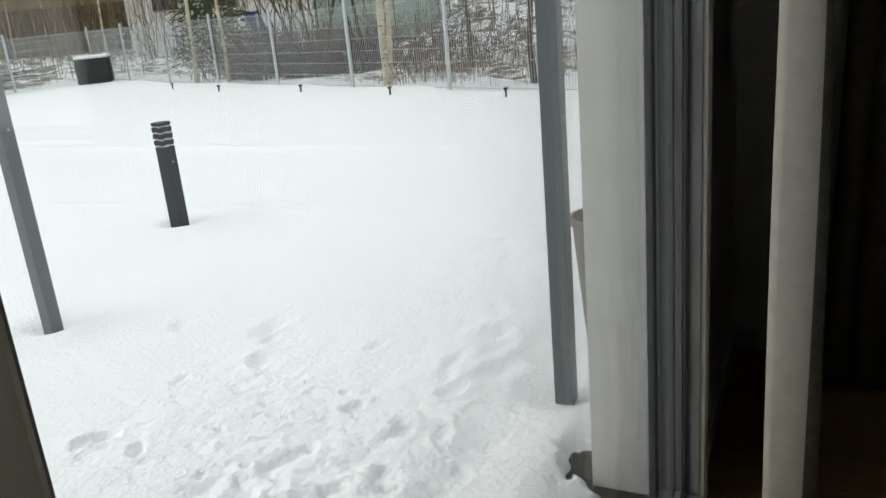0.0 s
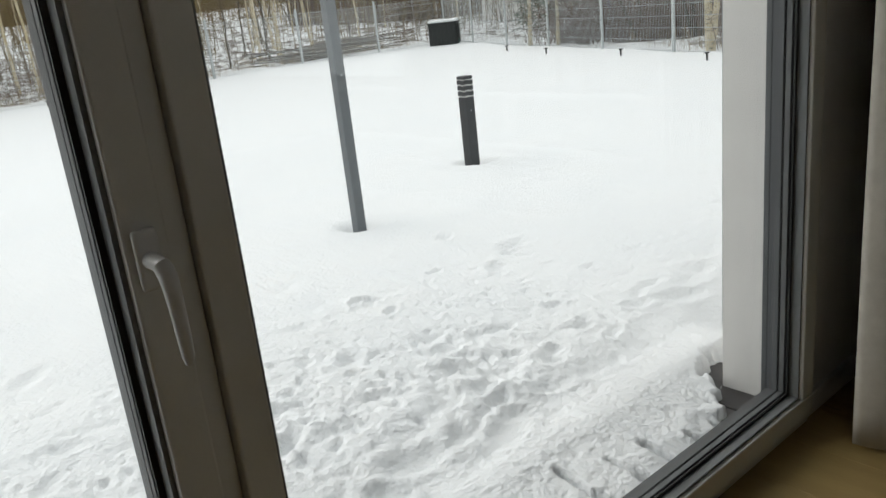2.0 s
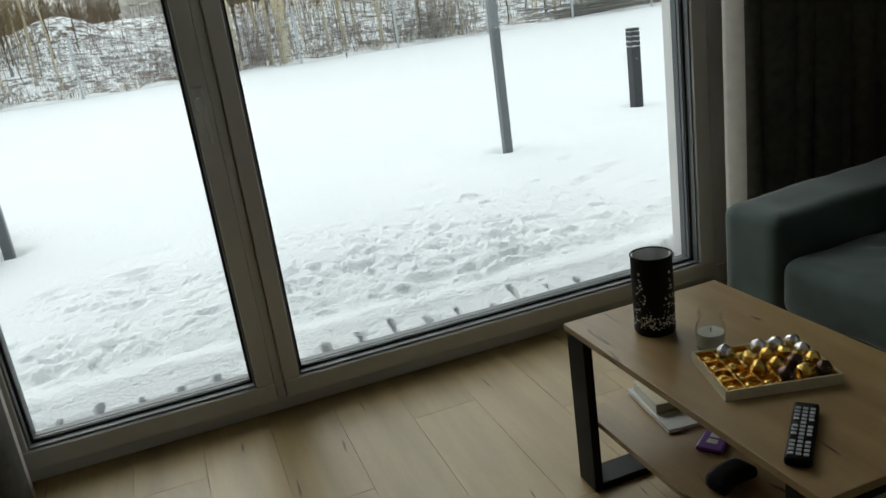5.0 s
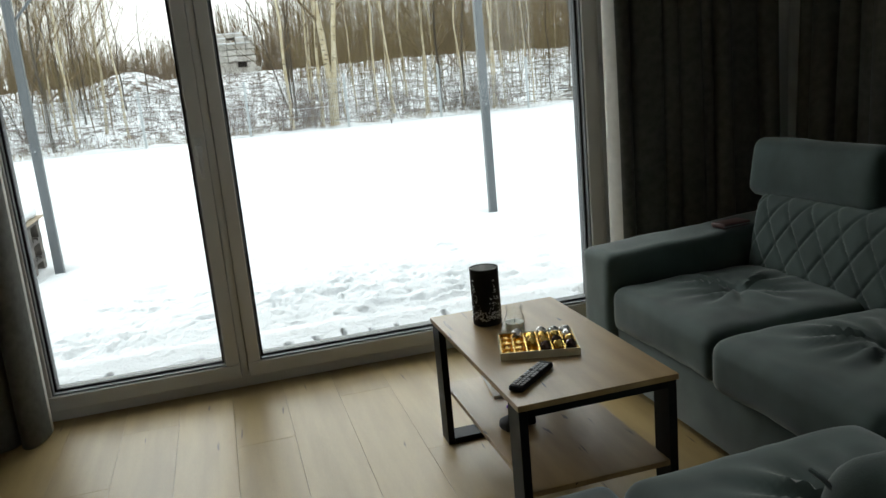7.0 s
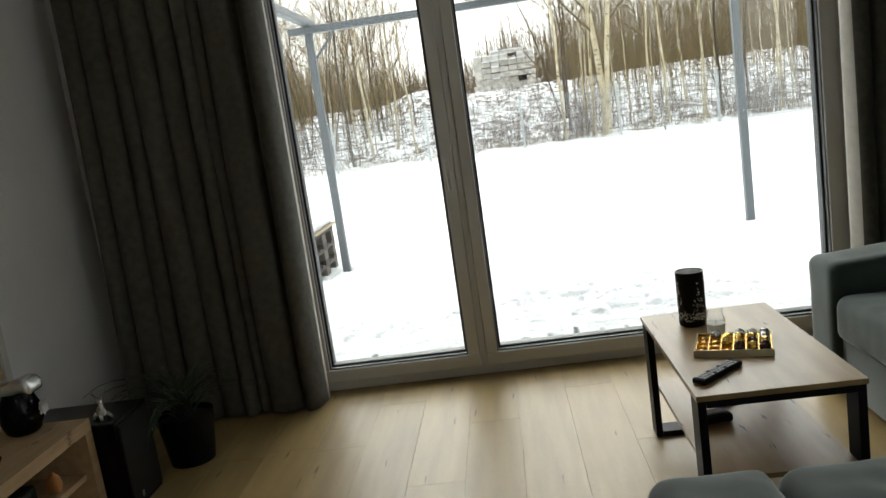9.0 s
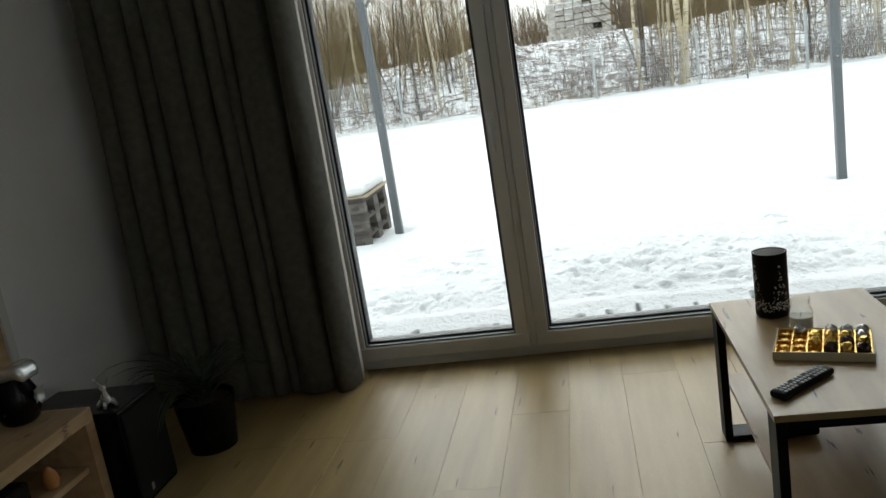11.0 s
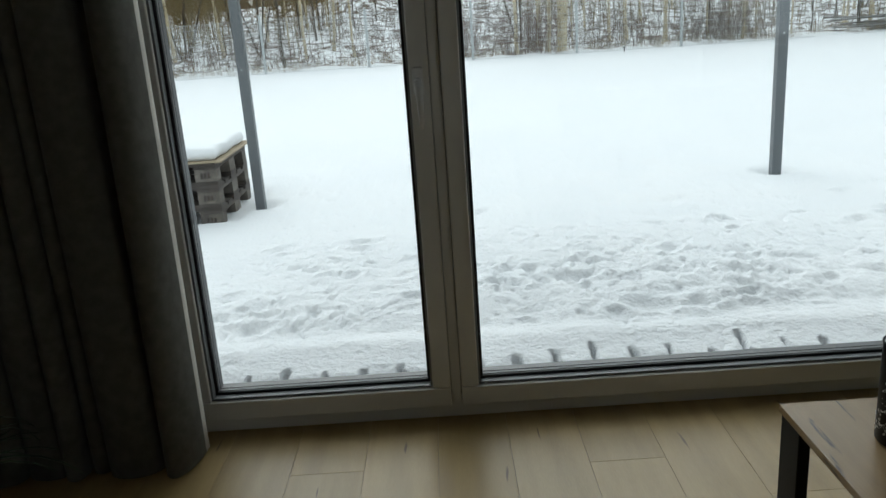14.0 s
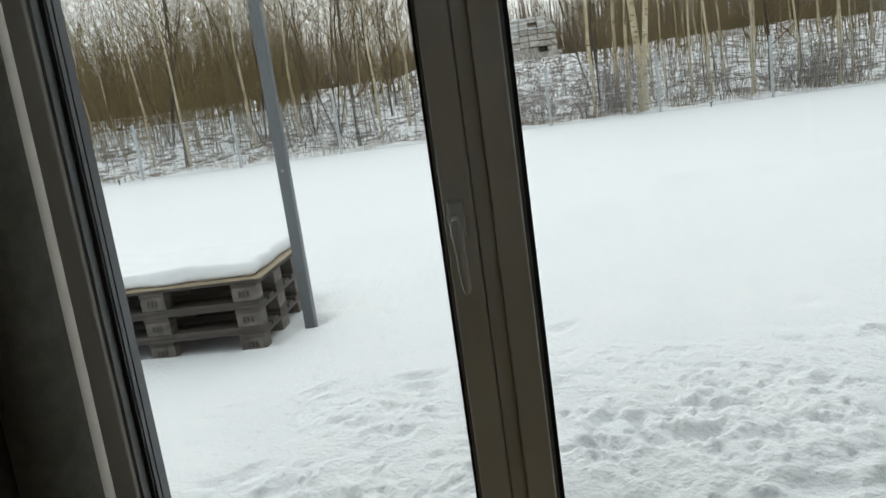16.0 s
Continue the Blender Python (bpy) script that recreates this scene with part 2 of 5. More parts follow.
def ground_material():
    """Snow, thinner in the wood, where fallen leaves and dead stalks come through in patches."""
    m = mat("snowy_ground", (0.86, 0.875, 0.89), 0.75, col2=(0.83, 0.85, 0.87), scale=2, bump=0.009, bump_scale=55, spec=0.2, fine=0.03)
    n, l = m.node_tree.nodes, m.node_tree.links
    at = n.new("ShaderNodeAttribute")
    at.attribute_name = "wild"
    no = n.new("ShaderNodeTexNoise")
    no.inputs["Scale"].default_value, no.inputs["Detail"].default_value = 1.7, 10
    no.inputs["Roughness"].default_value = 0.72
    geo = n.new("ShaderNodeNewGeometry")
    l.new(geo.outputs["Position"], no.inputs["Vector"])
    r = n.new("ShaderNodeMapRange")
    r.inputs[1].default_value, r.inputs[2].default_value = 0.485, 0.545
    l.new(no.outputs["Fac"], r.inputs[0])
    mu = n.new("ShaderNodeMath")
    mu.operation = "MULTIPLY"
    l.new(r.outputs[0], mu.inputs[0])
    l.new(at.outputs["Fac"], mu.inputs[1])
    k = n.new("ShaderNodeMix")
    k.data_type = "RGBA"
    k.inputs[7].default_value = (0.105, 0.078, 0.055, 1)
    l.new(mu.outputs[0], k.inputs[0])
    l.new(n[m["mix_node"]].outputs[2], k.inputs[6])
    l.new(k.outputs[2], n[m["out_node"]].inputs[0])
    return m


M_GROUND = ground_material()


def glass_material(name, tint, gain=1.0):
    m = bpy.data.materials.new(name)
    m.use_nodes = True
    n, l = m.node_tree.nodes, m.node_tree.links
    n.remove(n["Principled BSDF"])
    tr, gl, fr, mx = n.new("ShaderNodeBsdfTransparent"), n.new("ShaderNodeBsdfGlossy"), n.new("ShaderNodeLayerWeight"), n.new("ShaderNodeMixShader")
    po, ma = n.new("ShaderNodeMath"), n.new("ShaderNodeMath")
    po.operation, ma.operation = "POWER", "MULTIPLY_ADD"
    po.inputs[1].default_value = 5.0
    ma.inputs[1].default_value, ma.inputs[2].default_value = 0.96 * gain, 0.04 * gain
    tr.inputs[0].default_value = (*tint, 1)
    gl.inputs["Roughness"].default_value = 0.0
    fr.inputs[0].default_value = 0.5
    l.new(fr.outputs["Facing"], po.inputs[0])
    l.new(po.outputs[0], ma.inputs[0])
    l.new(ma.outputs[0], mx.inputs[0])
    l.new(tr.outputs[0], mx.inputs[1])
    l.new(gl.outputs[0], mx.inputs[2])
    l.new(mx.outputs[0], n["Material Output"].inputs[0])
    return m


M_PANE = glass_material("window_glass", (0.985, 0.992, 0.99), 0.5)
M_JAR = glass_material("jar_glass", (0.985, 0.99, 0.985), 1.0)
M_SCREEN = mat("dark_screen_glass", (0.006, 0.008, 0.009), 0.04, spec=1.0, fine=0.0)


# ---- mesh helpers ----
def add_box(bm, lo, hi, m=None):
    vs = [bm.verts.new((x, y, z)) for x in (lo[0], hi[0]) for y in (lo[1], hi[1]) for z in (lo[2], hi[2])]
    for f in ((0, 1, 3, 2), (4, 6, 7, 5), (0, 4, 5, 1), (2, 3, 7, 6), (0, 2, 6, 4), (1, 5, 7, 3)):
        bm.faces.new([vs[i] for i in f])
    if m is not None:
        bmesh.ops.transform(bm, matrix=m, verts=vs)
    return vs


def box_bm(lo, hi, bevel=0.0, seg=2, m=None):
    bm = bmesh.new()
    add_box(bm, lo, hi)
    if bevel:
        bmesh.ops.bevel(bm, geom=bm.edges[:], offset=bevel, segments=seg, affect="EDGES", profile=0.5)
    if m is not None:
        bmesh.ops.transform(bm, matrix=m, verts=bm.verts[:])
    return bm


def add_tube(bm, pts, radii, seg=6, cap=True):
    rings = []
    n = len(pts)
    for i, p in enumerate(pts):
        a, b = Vector(pts[max(i - 1, 0)]), Vector(pts[min(i + 1, n - 1)])
        d = (b - a).normalized() if (b - a).length > 1e-6 else Vector((0, 0, 1))
        u = d.cross(Vector((0.31, 0.95, 0.05))).normalized()
        v = d.cross(u)
        rings.append([bm.verts.new(Vector(p) + (u * math.cos(2 * math.pi * k / seg) + v * math.sin(2 * math.pi * k / seg)) * radii[i]) for k in range(seg)])
    for r0, r1 in zip(rings, rings[1:]):
        for k in range(seg):
            bm.faces.new((r0[k], r0[(k + 1) % seg], r1[(k + 1) % seg], r1[k]))
    if cap and seg > 3:
        bm.faces.new(rings[0])
        bm.faces.new(rings[-1][::-1])
    return rings


def lathe(profile, seg=32):
    """A turned body from (radius, height) pairs."""
    bm = bmesh.new()
    rings = [[bm.verts.new((r * math.cos(2 * math.pi * k / seg), r * math.sin(2 * math.pi * k / seg), z)) for k in range(seg)] for r, z in profile]
    for r0, r1 in zip(rings, rings[1:]):
        for k in range(seg):
            bm.faces.new((r0[k], r0[(k + 1) % seg], r1[(k + 1) % seg], r1[k]))
    bm.faces.new(rings[0][::-1])
    bm.faces.new(rings[-1])
    return bm


def soft_box(size, r, n, shape=None):
    """A rounded block as an even lattice, which shape(p, u) may move; u runs from -1 to 1 on each axis."""
    bm = bmesh.new()
    verts = {}
    sx, sy, sz = (Vector(size) / 2)

    def vert(i, j, k):
        if (i, j, k) not in verts:
            u = Vector((2 * i / n[0] - 1, 2 * j / n[1] - 1, 2 * k / n[2] - 1))
            p = Vector((u.x * sx, u.y * sy, u.z * sz))
            q = Vector((max(-sx + r, min(sx - r, p.x)), max(-sy + r, min(sy - r, p.y)), max(-sz + r, min(sz - r, p.z))))
            d = p - q
            if d.length > 1e-6:
                p = q + d.normalized() * r
            if shape:
                p = shape(p, u)
            verts[(i, j, k)] = bm.verts.new(p)
        return verts[(i, j, k)]

    for a, b, c in ((0, 1, 2), (1, 2, 0), (2, 0, 1)):
        for side in (0, n[c]):
            for i in range(n[a]):
                for j in range(n[b]):
                    quad = []
                    for di, dj in ((0, 0), (1, 0), (1, 1), (0, 1)):
                        ix = [0, 0, 0]
                        ix[a], ix[b], ix[c] = i + di, j + dj, side
                        quad.append(vert(*ix))
                    bm.faces.new(quad if side else quad[::-1])
    return bm


def mesh_ob(name, bm, material, smooth=False, recalc=True):
    if recalc:
        bmesh.ops.recalc_face_normals(bm, faces=bm.faces[:])
    me = bpy.data.meshes.new(name)
    bm.to_mesh(me)
    bm.free()
    me.materials.append(material)
    if smooth:
        me.polygons.foreach_set("use_smooth", [True] * len(me.polygons))
        me.set_sharp_from_angle(angle=radians(40))
    return new(name, me)


def part(name, bm, material, parent, label="", smooth=False, recalc=True):
    ob = mesh_ob(name, bm, material, smooth, recalc)
    ob.parent = parent
    if label:
        ob["label"] = label
    return ob


def thing(name, m, label, category, group="", kind=""):
    e = new(name)
    e.empty_display_size = 0.1
    e.matrix_basis = m
    return tagged(e, label, category, group, kind)


def block(name, lo, hi, material, parent=None, bevel=0.0, kind="structure", label="", category=""):
    ob = mesh_ob(name, box_bm(lo, hi, bevel), material)
    if parent:
        ob.parent = parent
        return ob
    return tagged(ob, label, category, "", kind)


# ---- the room shell ----
XL, XR, YB, ZC = -1.95, 2.78, -6.4, 2.62      # left wall, right wall, rear wall, ceiling
YI, YO = 0.03, 0.285                           # inner and outer face of the garden wall
WL, WR, WT = -0.965, 1.715, 2.36               # window opening
block("subfloor", (XL - 0.3, YB - 0.3, -0.25), (XR + 0.3, YI, -0.022), M_CEIL, label="plain concrete slab under the planks", category="floor slab")
block("ceiling", (XL - 0.3, YB - 0.3, ZC), (XR + 0.3, YO, ZC + 0.3), M_CEIL, label="plain white painted ceiling", category="ceiling")
block("wall_west", (XL - 0.25, YB, -0.02), (XL, YO, ZC), M_WALL, label="white painted side wall behind the television", category="wall")
block("wall_south", (XL - 0.25, YB - 0.25, -0.02), (XR + 0.25, YB, ZC), M_WALL, label="white painted rear wall of the living room", category="wall")


def garden_wall():
    bm = bmesh.new()
    add_box(bm, (XL, YI, -0.02), (WL, YO, ZC))
    add_box(bm, (WR, YI, -0.02), (XR, YO, ZC))
    add_box(bm, (WL, YI, WT), (WR, YO, ZC))
    add_box(bm, (WL, YI, -0.25), (WR, 0.12, -0.022))
    ob = mesh_ob("wall_north", bm, M_RENDER)
    tagged(ob, "white rendered garden wall with a deep window reveal", "wall", "", "structure")
    bm = bmesh.new()
    add_box(bm, (XL, YI - 0.006, 0), (WL, YI - 0.001, ZC))
    add_box(bm, (WR, YI - 0.006, 0), (XR, YI - 0.001, ZC))
    add_box(bm, (WL, YI - 0.006, WT), (WR, YI - 0.001, ZC))
    part("plaster", bm, M_WALL, ob)


garden_wall()
RY0, RY1, RZ0, RZ1 = -5.5, -2.94, 0.80, 2.34     # side window


def side_wall():
    bm = bmesh.new()
    add_box(bm, (XR, RY1, -0.02), (XR + 0.25, YI, ZC))
    add_box(bm, (XR, YB, -0.02), (XR + 0.25, RY0, ZC))
    add_box(bm, (XR, RY0, -0.02), (XR + 0.25, RY1, RZ0))
    add_box(bm, (XR, RY0, RZ1), (XR + 0.25, RY1, ZC))
    tagged(mesh_ob("wall_east", bm, M_WALL), "white painted side wall behind the sofa", "wall", "", "structure")
    w = thing("window_2", pose(XR + 0.12, (RY0 + RY1) / 2, (RZ0 + RZ1) / 2), "plain side window with a cream frame", "window", "", "structure")
    hy, hz = (RY1 - RY0) / 2, (RZ1 - RZ0) / 2
    bm = bmesh.new()
    for lo, hi in (((-0.03, -hy, -hz), (0.03, -hy + 0.08, hz)), ((-0.03, hy - 0.08, -hz), (0.03, hy, hz)), ((-0.03, -hy + 0.08, -hz), (0.03, hy - 0.08, -hz + 0.08)), ((-0.03, -hy + 0.08, hz - 0.08), (0.03, hy - 0.08, hz))):
        add_box(bm, lo, hi)
    part("window_frame", bm, M_FRAME, w)
    part("pane", box_bm((-0.01, -hy + 0.08, -hz + 0.08), (0.01, hy - 0.08, hz - 0.08)), M_PANE, w)


side_wall()
for nm, lo, hi in (("baseboard_north", (WR + 0.002, YI - 0.022, 0), (XR, YI - 0.007, 0.075)), ("baseboard_north_left", (XL, YI - 0.022, 0), (WL - 0.002, YI - 0.007, 0.075)),
                   ("baseboard_west", (XL, YB, 0), (XL + 0.014, YI - 0.03, 0.075)), ("baseboard_east", (XR - 0.014, YB, 0), (XR, YI - 0.03, 0.075))):
    block(nm, lo, hi, M_BASE, bevel=0.003, label="low white painted skirting board", category="baseboard")


# ---- the two-leaf terrace window ----
def terrace_window():
    w = thing("window_1", pose(0, 0, 0), "two-leaf cream terrace window reaching the floor", "window", "", "structure")
    fy0, fy1 = 0.002, 0.10
    frame_bits = (("frame_rail", (WL, fy0, 0.0), (WR, fy1, 0.052)), ("frame_rail", (WL, fy0, WT - 0.05), (WR, fy1, WT)),
                  ("frame_post", (WL, fy0, 0.052), (WL + 0.045, fy1, WT - 0.05)), ("frame_post", (WR - 0.045, fy0, 0.052), (WR, fy1, WT - 0.05)))
    for nm, lo, hi in frame_bits:
        part(nm, box_bm(lo, hi, 0.003), M_FRAME, w)
    out_bits = (((WL, 0.101, 0.0), (WR, 0.118, 0.075)), ((WL, 0.101, WT - 0.06), (WR, 0.118, WT)), ((WL, 0.101, 0.075), (WL + 0.07, 0.118, WT - 0.06)), ((WR - 0.07, 0.101, 0.075), (WR, 0.118, WT - 0.06)))
    for lo, hi in out_bits:
        part("outer_trim", box_bm(lo, hi, 0.002), M_FRAME_OUT, w, "anthracite outer trim")
    zb, zt = 0.115, WT - 0.125
    for side, gx0, gx1 in (("left", -0.866, -0.157), ("right", -0.011, 1.625)):
        leaf = part("leaf", box_bm((gx0 - (0.067 if side == "left" else 0.055), -0.022, zb - 0.066), (gx1 + (0.067 if side == "right" else 0.057), 0.050, zb - 0.002), 0.004), M_FRAME, w)
        x0 = gx0 - (0.067 if side == "left" else 0.055)
        x1 = gx1 + (0.067 if side == "right" else 0.057)
        bits = (((x0, -0.022, zt + 0.002), (x1, 0.050, zt + 0.08)), ((x0, -0.0215, zb - 0.0015), (gx0, 0.0495, zt + 0.0015)), ((gx1, -0.0215, zb - 0.0015), (x1, 0.0495, zt + 0.0015)))
        for lo, hi in bits:
            part("sash_bar", box_bm(lo, hi, 0.004), M_FRAME, leaf)
        # glazing beads, seals and the edge of the double pane
        e = 0.007
        bead = bmesh.new()
        for lo, hi in (((gx0, -0.010, zb), (gx1, 0.018, zb + e)), ((gx0, -0.010, zt - e), (gx1, 0.018, zt)), ((gx0, -0.010, zb + e), (gx0 + e, 0.018, zt - e)), ((gx1 - e, -0.010, zb + e), (gx1, 0.018, zt - e))):
            add_box(bead, lo, hi)
        part("glazing_bead", bead, M_BEAD, leaf, "dark grey glazing bead")
        seal = bmesh.new()
        f = e + 0.009
        for lo, hi in (((gx0, 0.018, zb), (gx1, 0.023, zb + f)), ((gx0, 0.018, zt - f), (gx1, 0.023, zt)), ((gx0, 0.018, zb + f), (gx0 + f, 0.023, zt - f)), ((gx1 - f, 0.018, zb + f), (gx1, 0.023, zt - f))):
            add_box(seal, lo, hi)
        part("rubber_seal", seal, M_GASKET, leaf, "thin black rubber seal")
        spc = bmesh.new()
        h = f
        for lo, hi in (((gx0, 0.030, zb), (gx1, 0.044, zb + h)), ((gx0, 0.030, zt - h), (gx1, 0.044, zt)), ((gx0, 0.030, zb + h), (gx0 + h, 0.044, zt - h)), ((gx1 - h, 0.030, zb + h), (gx1, 0.044, zt - h))):
            add_box(spc, lo, hi)
        part("spacer_bar", spc, M_SPACER, leaf, "grey spacer between the panes")
        for y in (0.024, 0.047):
            part("pane", box_bm((gx0 + 0.002, y, zb + 0.002), (gx1 - 0.002, y + 0.0035, zt - 0.002)), M_PANE, leaf)
        osh = bmesh.new()
        g = f - 0.001
        for lo, hi in (((gx0 - 0.06, 0.0515, zb - 0.06), (gx1 + 0.06, 0.082, zb + g)), ((gx0 - 0.06, 0.0515, zt - g), (gx1 + 0.06, 0.082, zt + 0.06)), ((gx0 - 0.06, 0.0515, zb + g), (gx0 + g, 0.082, zt - g)), ((gx1 - g, 0.0515, zb + g), (gx1 + 0.06, 0.082, zt - g))):
            add_box(osh, lo, hi)
        part("outer_sash", osh, M_FRAME_OUT, leaf, "anthracite outer sash face")
    # centre strip between the leaves, and the lever
    part("centre_strip", box_bm((-0.0985, -0.004, 0.053), (-0.0675, 0.05, WT - 0.052), 0.003), M_FRAME, w)
    hnd = thing("window_handle", pose(-0.132, -0.022, 1.075), "white lever handle on the terrace window", "handle")
    rose = soft_box((0.032, 0.012, 0.078), 0.006, (8, 4, 14))
    bmesh.ops.translate(rose, vec=(0, -0.006, 0), verts=rose.verts[:])
    part("rose", rose, M_HANDLE, hnd, smooth=True)
    bm = bmesh.new()
    add_tube(bm, [(0, -0.01, 0), (0, -0.03, 0), (0, -0.046, -0.002), (0.001, -0.053, -0.012), (0.002, -0.055, -0.03), (0.003, -0.055, -0.06), (0.004, -0.054, -0.09), (0.005, -0.052, -0.118), (0.005, -0.050, -0.128)],
             [0.011, 0.0105, 0.0115, 0.0115, 0.0105, 0.0095, 0.009, 0.008, 0.005], 12)
    part("lever", bm, M_HANDLE, hnd, smooth=True)


terrace_window()


# ---- curtains ----
def curtain(name, length, height, folds, deep, seed, label, m, lead=0):
    """Cloth in uneven loops with narrow necks, hanging from a rail and swelling into the room; lead: -1 or 1 for the side of the free edge by the window."""
    rng = random.Random(seed)
    c = thing(name, m, label, "curtain", "floor-length curtains")
    wide = [rng.uniform(0.6, 1.45) for _ in range(folds)]
    wide[0] = wide[-1] = 1.0
    total = sum(wide)
    edge = [0.0]
    for w in wide:
        edge.append(edge[-1] + w * length / total)
    depth = [deep * rng.uniform(0.62, 1.06) for _ in range(folds)]
    depth[0] = depth[-1] = deep
    drift = [rng.uniform(-1, 1) for _ in range(folds + 1)]
    root = [rng.uniform(0.0, 0.22) for _ in range(folds + 1)]
    root[0] = root[-1] = 0.0
    per, nz = 18, 26
    bm = bmesh.new()
    grid = []
    for j in range(nz + 1):
        v = j / nz
        row = []
        for i in range(folds * per + 1):
            k = min(i // per, folds - 1)
            f = i / per - k
            w = edge[k + 1] - edge[k]
            swell = math.sin(math.pi * f) ** 0.9 if 0 < f < 1 else 0.0
            back = deep * (root[k] * (1 - f) + root[k + 1] * f)
            x = edge[k] + w * (f - (0.27 - 0.04 * v) * math.sin(2 * math.pi * f) * (0.5 + 0.5 * swell))
            x += 0.016 * (1 - v) * (drift[k] * (1 - f) + drift[k + 1] * f) + 0.004 * math.sin(4 * v + 2.3 * k)
            if (lead < 0 and k == 0) or (lead > 0 and k == folds - 1):
                swell = math.sin(math.pi * f)
                x = edge[k] + w * (0.5 - 0.5 * math.cos(math.pi * f)) + 0.006 * math.sin(3 * v)
            else:
                x += 0.05 * min(v, 0.55) * (1 - 2 * x / length)
            y = -back - (depth[k] - back) * swell * (1.0 - 0.28 * v ** 1.5) + 0.004 * math.sin(9 * f + 5 * v + k)
            row.append(bm.verts.new((x, y, height * v)))
        grid.append(row)
    for j in range(nz):
        for i in range(folds * per):
            bm.faces.new((grid[j][i], grid[j][i + 1], grid[j + 1][i + 1], grid[j + 1][i]))
    # window light painted pale on the free edge; pale back added to brighten wall
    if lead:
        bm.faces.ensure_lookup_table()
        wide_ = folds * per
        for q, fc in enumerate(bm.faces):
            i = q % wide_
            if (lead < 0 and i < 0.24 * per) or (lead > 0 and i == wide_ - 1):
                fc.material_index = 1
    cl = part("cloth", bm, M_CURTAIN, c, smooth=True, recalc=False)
    cl.data.materials.append(M_CURTAIN_LIT)
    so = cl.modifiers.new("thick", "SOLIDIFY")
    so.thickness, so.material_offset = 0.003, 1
    return c


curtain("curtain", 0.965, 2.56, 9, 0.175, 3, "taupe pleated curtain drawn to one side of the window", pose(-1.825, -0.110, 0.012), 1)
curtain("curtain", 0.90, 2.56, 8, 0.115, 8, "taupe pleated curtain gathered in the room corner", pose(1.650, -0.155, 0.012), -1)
curtain("curtain", 2.55, 2.56, 26, 0.165, 5, "taupe pleated curtain hanging behind the sofa", pose(2.70, -0.27, 0.012, 0, 0, -90))
for lo, hi in (((XL, -0.19, 2.585), (XR, -0.14, 2.6195)), ((2.58, YB + 0.3, 2.585), (2.63, -0.20, 2.6195))):
    block("curtain_rail", lo, hi, M_BASE, label="white ceiling rail for the curtains", category="curtain rail", kind="")


# ---- corner sofa ----
def wrinkle(p, seed):
    return noise.noise(Vector((p.x * 5 + seed, p.y * 5, p.z * 5))) * 0.008 + noise.noise(Vector((p.x * 16 + seed, p.y * 16, p.z * 9))) * 0.0025


def seat_cushion(parent, name, lo, hi, seed, button=None):
    size = [hi[i] - lo[i] for i in range(3)]
    cx = [(hi[i] + lo[i]) / 2 for i in range(3)]

    def shape(p, u):
        if u.z > 0.2:
            p.z += 0.022 * (1 - u.x ** 4) * (1 - u.y ** 4)
        p += Vector((0.6, 0.6, 1)) * wrinkle(p, seed)
        if button and u.z > 0:
            d = Vector((p.x + cx[0] - button[0], p.y + cx[1] - button[1]))
            r, a = d.length, math.atan2(d.y, d.x)
            p.z -= 0.034 * math.exp(-(r / 0.045) ** 2)
            p.z += 0.013 * math.sin(a * 6 + seed + 2 * math.sin(3 * a)) * math.exp(-((r - 0.11) / 0.10) ** 2)
            p.z += 0.006 * math.sin(a * 13 + 2.1 * seed) * math.exp(-((r - 0.13) / 0.10) ** 2)
        return p

    n = [max(6, int(s / 0.016)) for s in size[:2]] + [8]
    bm = soft_box(size, 0.045, n, shape)
    bmesh.ops.translate(bm, vec=cx, verts=bm.verts[:])
    c = part(name, bm, M_VELVET, parent, smooth=True)
    if button:
        b = lathe(((0.004, -0.004), (0.011, -0.002), (0.012, 0.003), (0.006, 0.006)), 14)
        bmesh.ops.translate(b, vec=(button[0], button[1], hi[2] - 0.012), verts=b.verts[:])
        part("button", b, M_VELVET, c, smooth=True)
    return c


def pad(parent, name, centre, size, r, seed, m=None, n=None, shape=None, label=""):
    def sh(p, u):
        p = p + Vector((1, 1, 1)) * wrinkle(p, seed) * 0.7
        return shape(p, u) if shape else p
    bm = soft_box(size, r, n or [max(6, int(s / 0.03)) for s in size], sh)
    bmesh.ops.transform(bm, matrix=Matrix.Translation(centre) @ (m or Matrix.Identity(4)), verts=bm.verts[:])
    return part(name, bm, M_VELVET, parent, label, smooth=True)


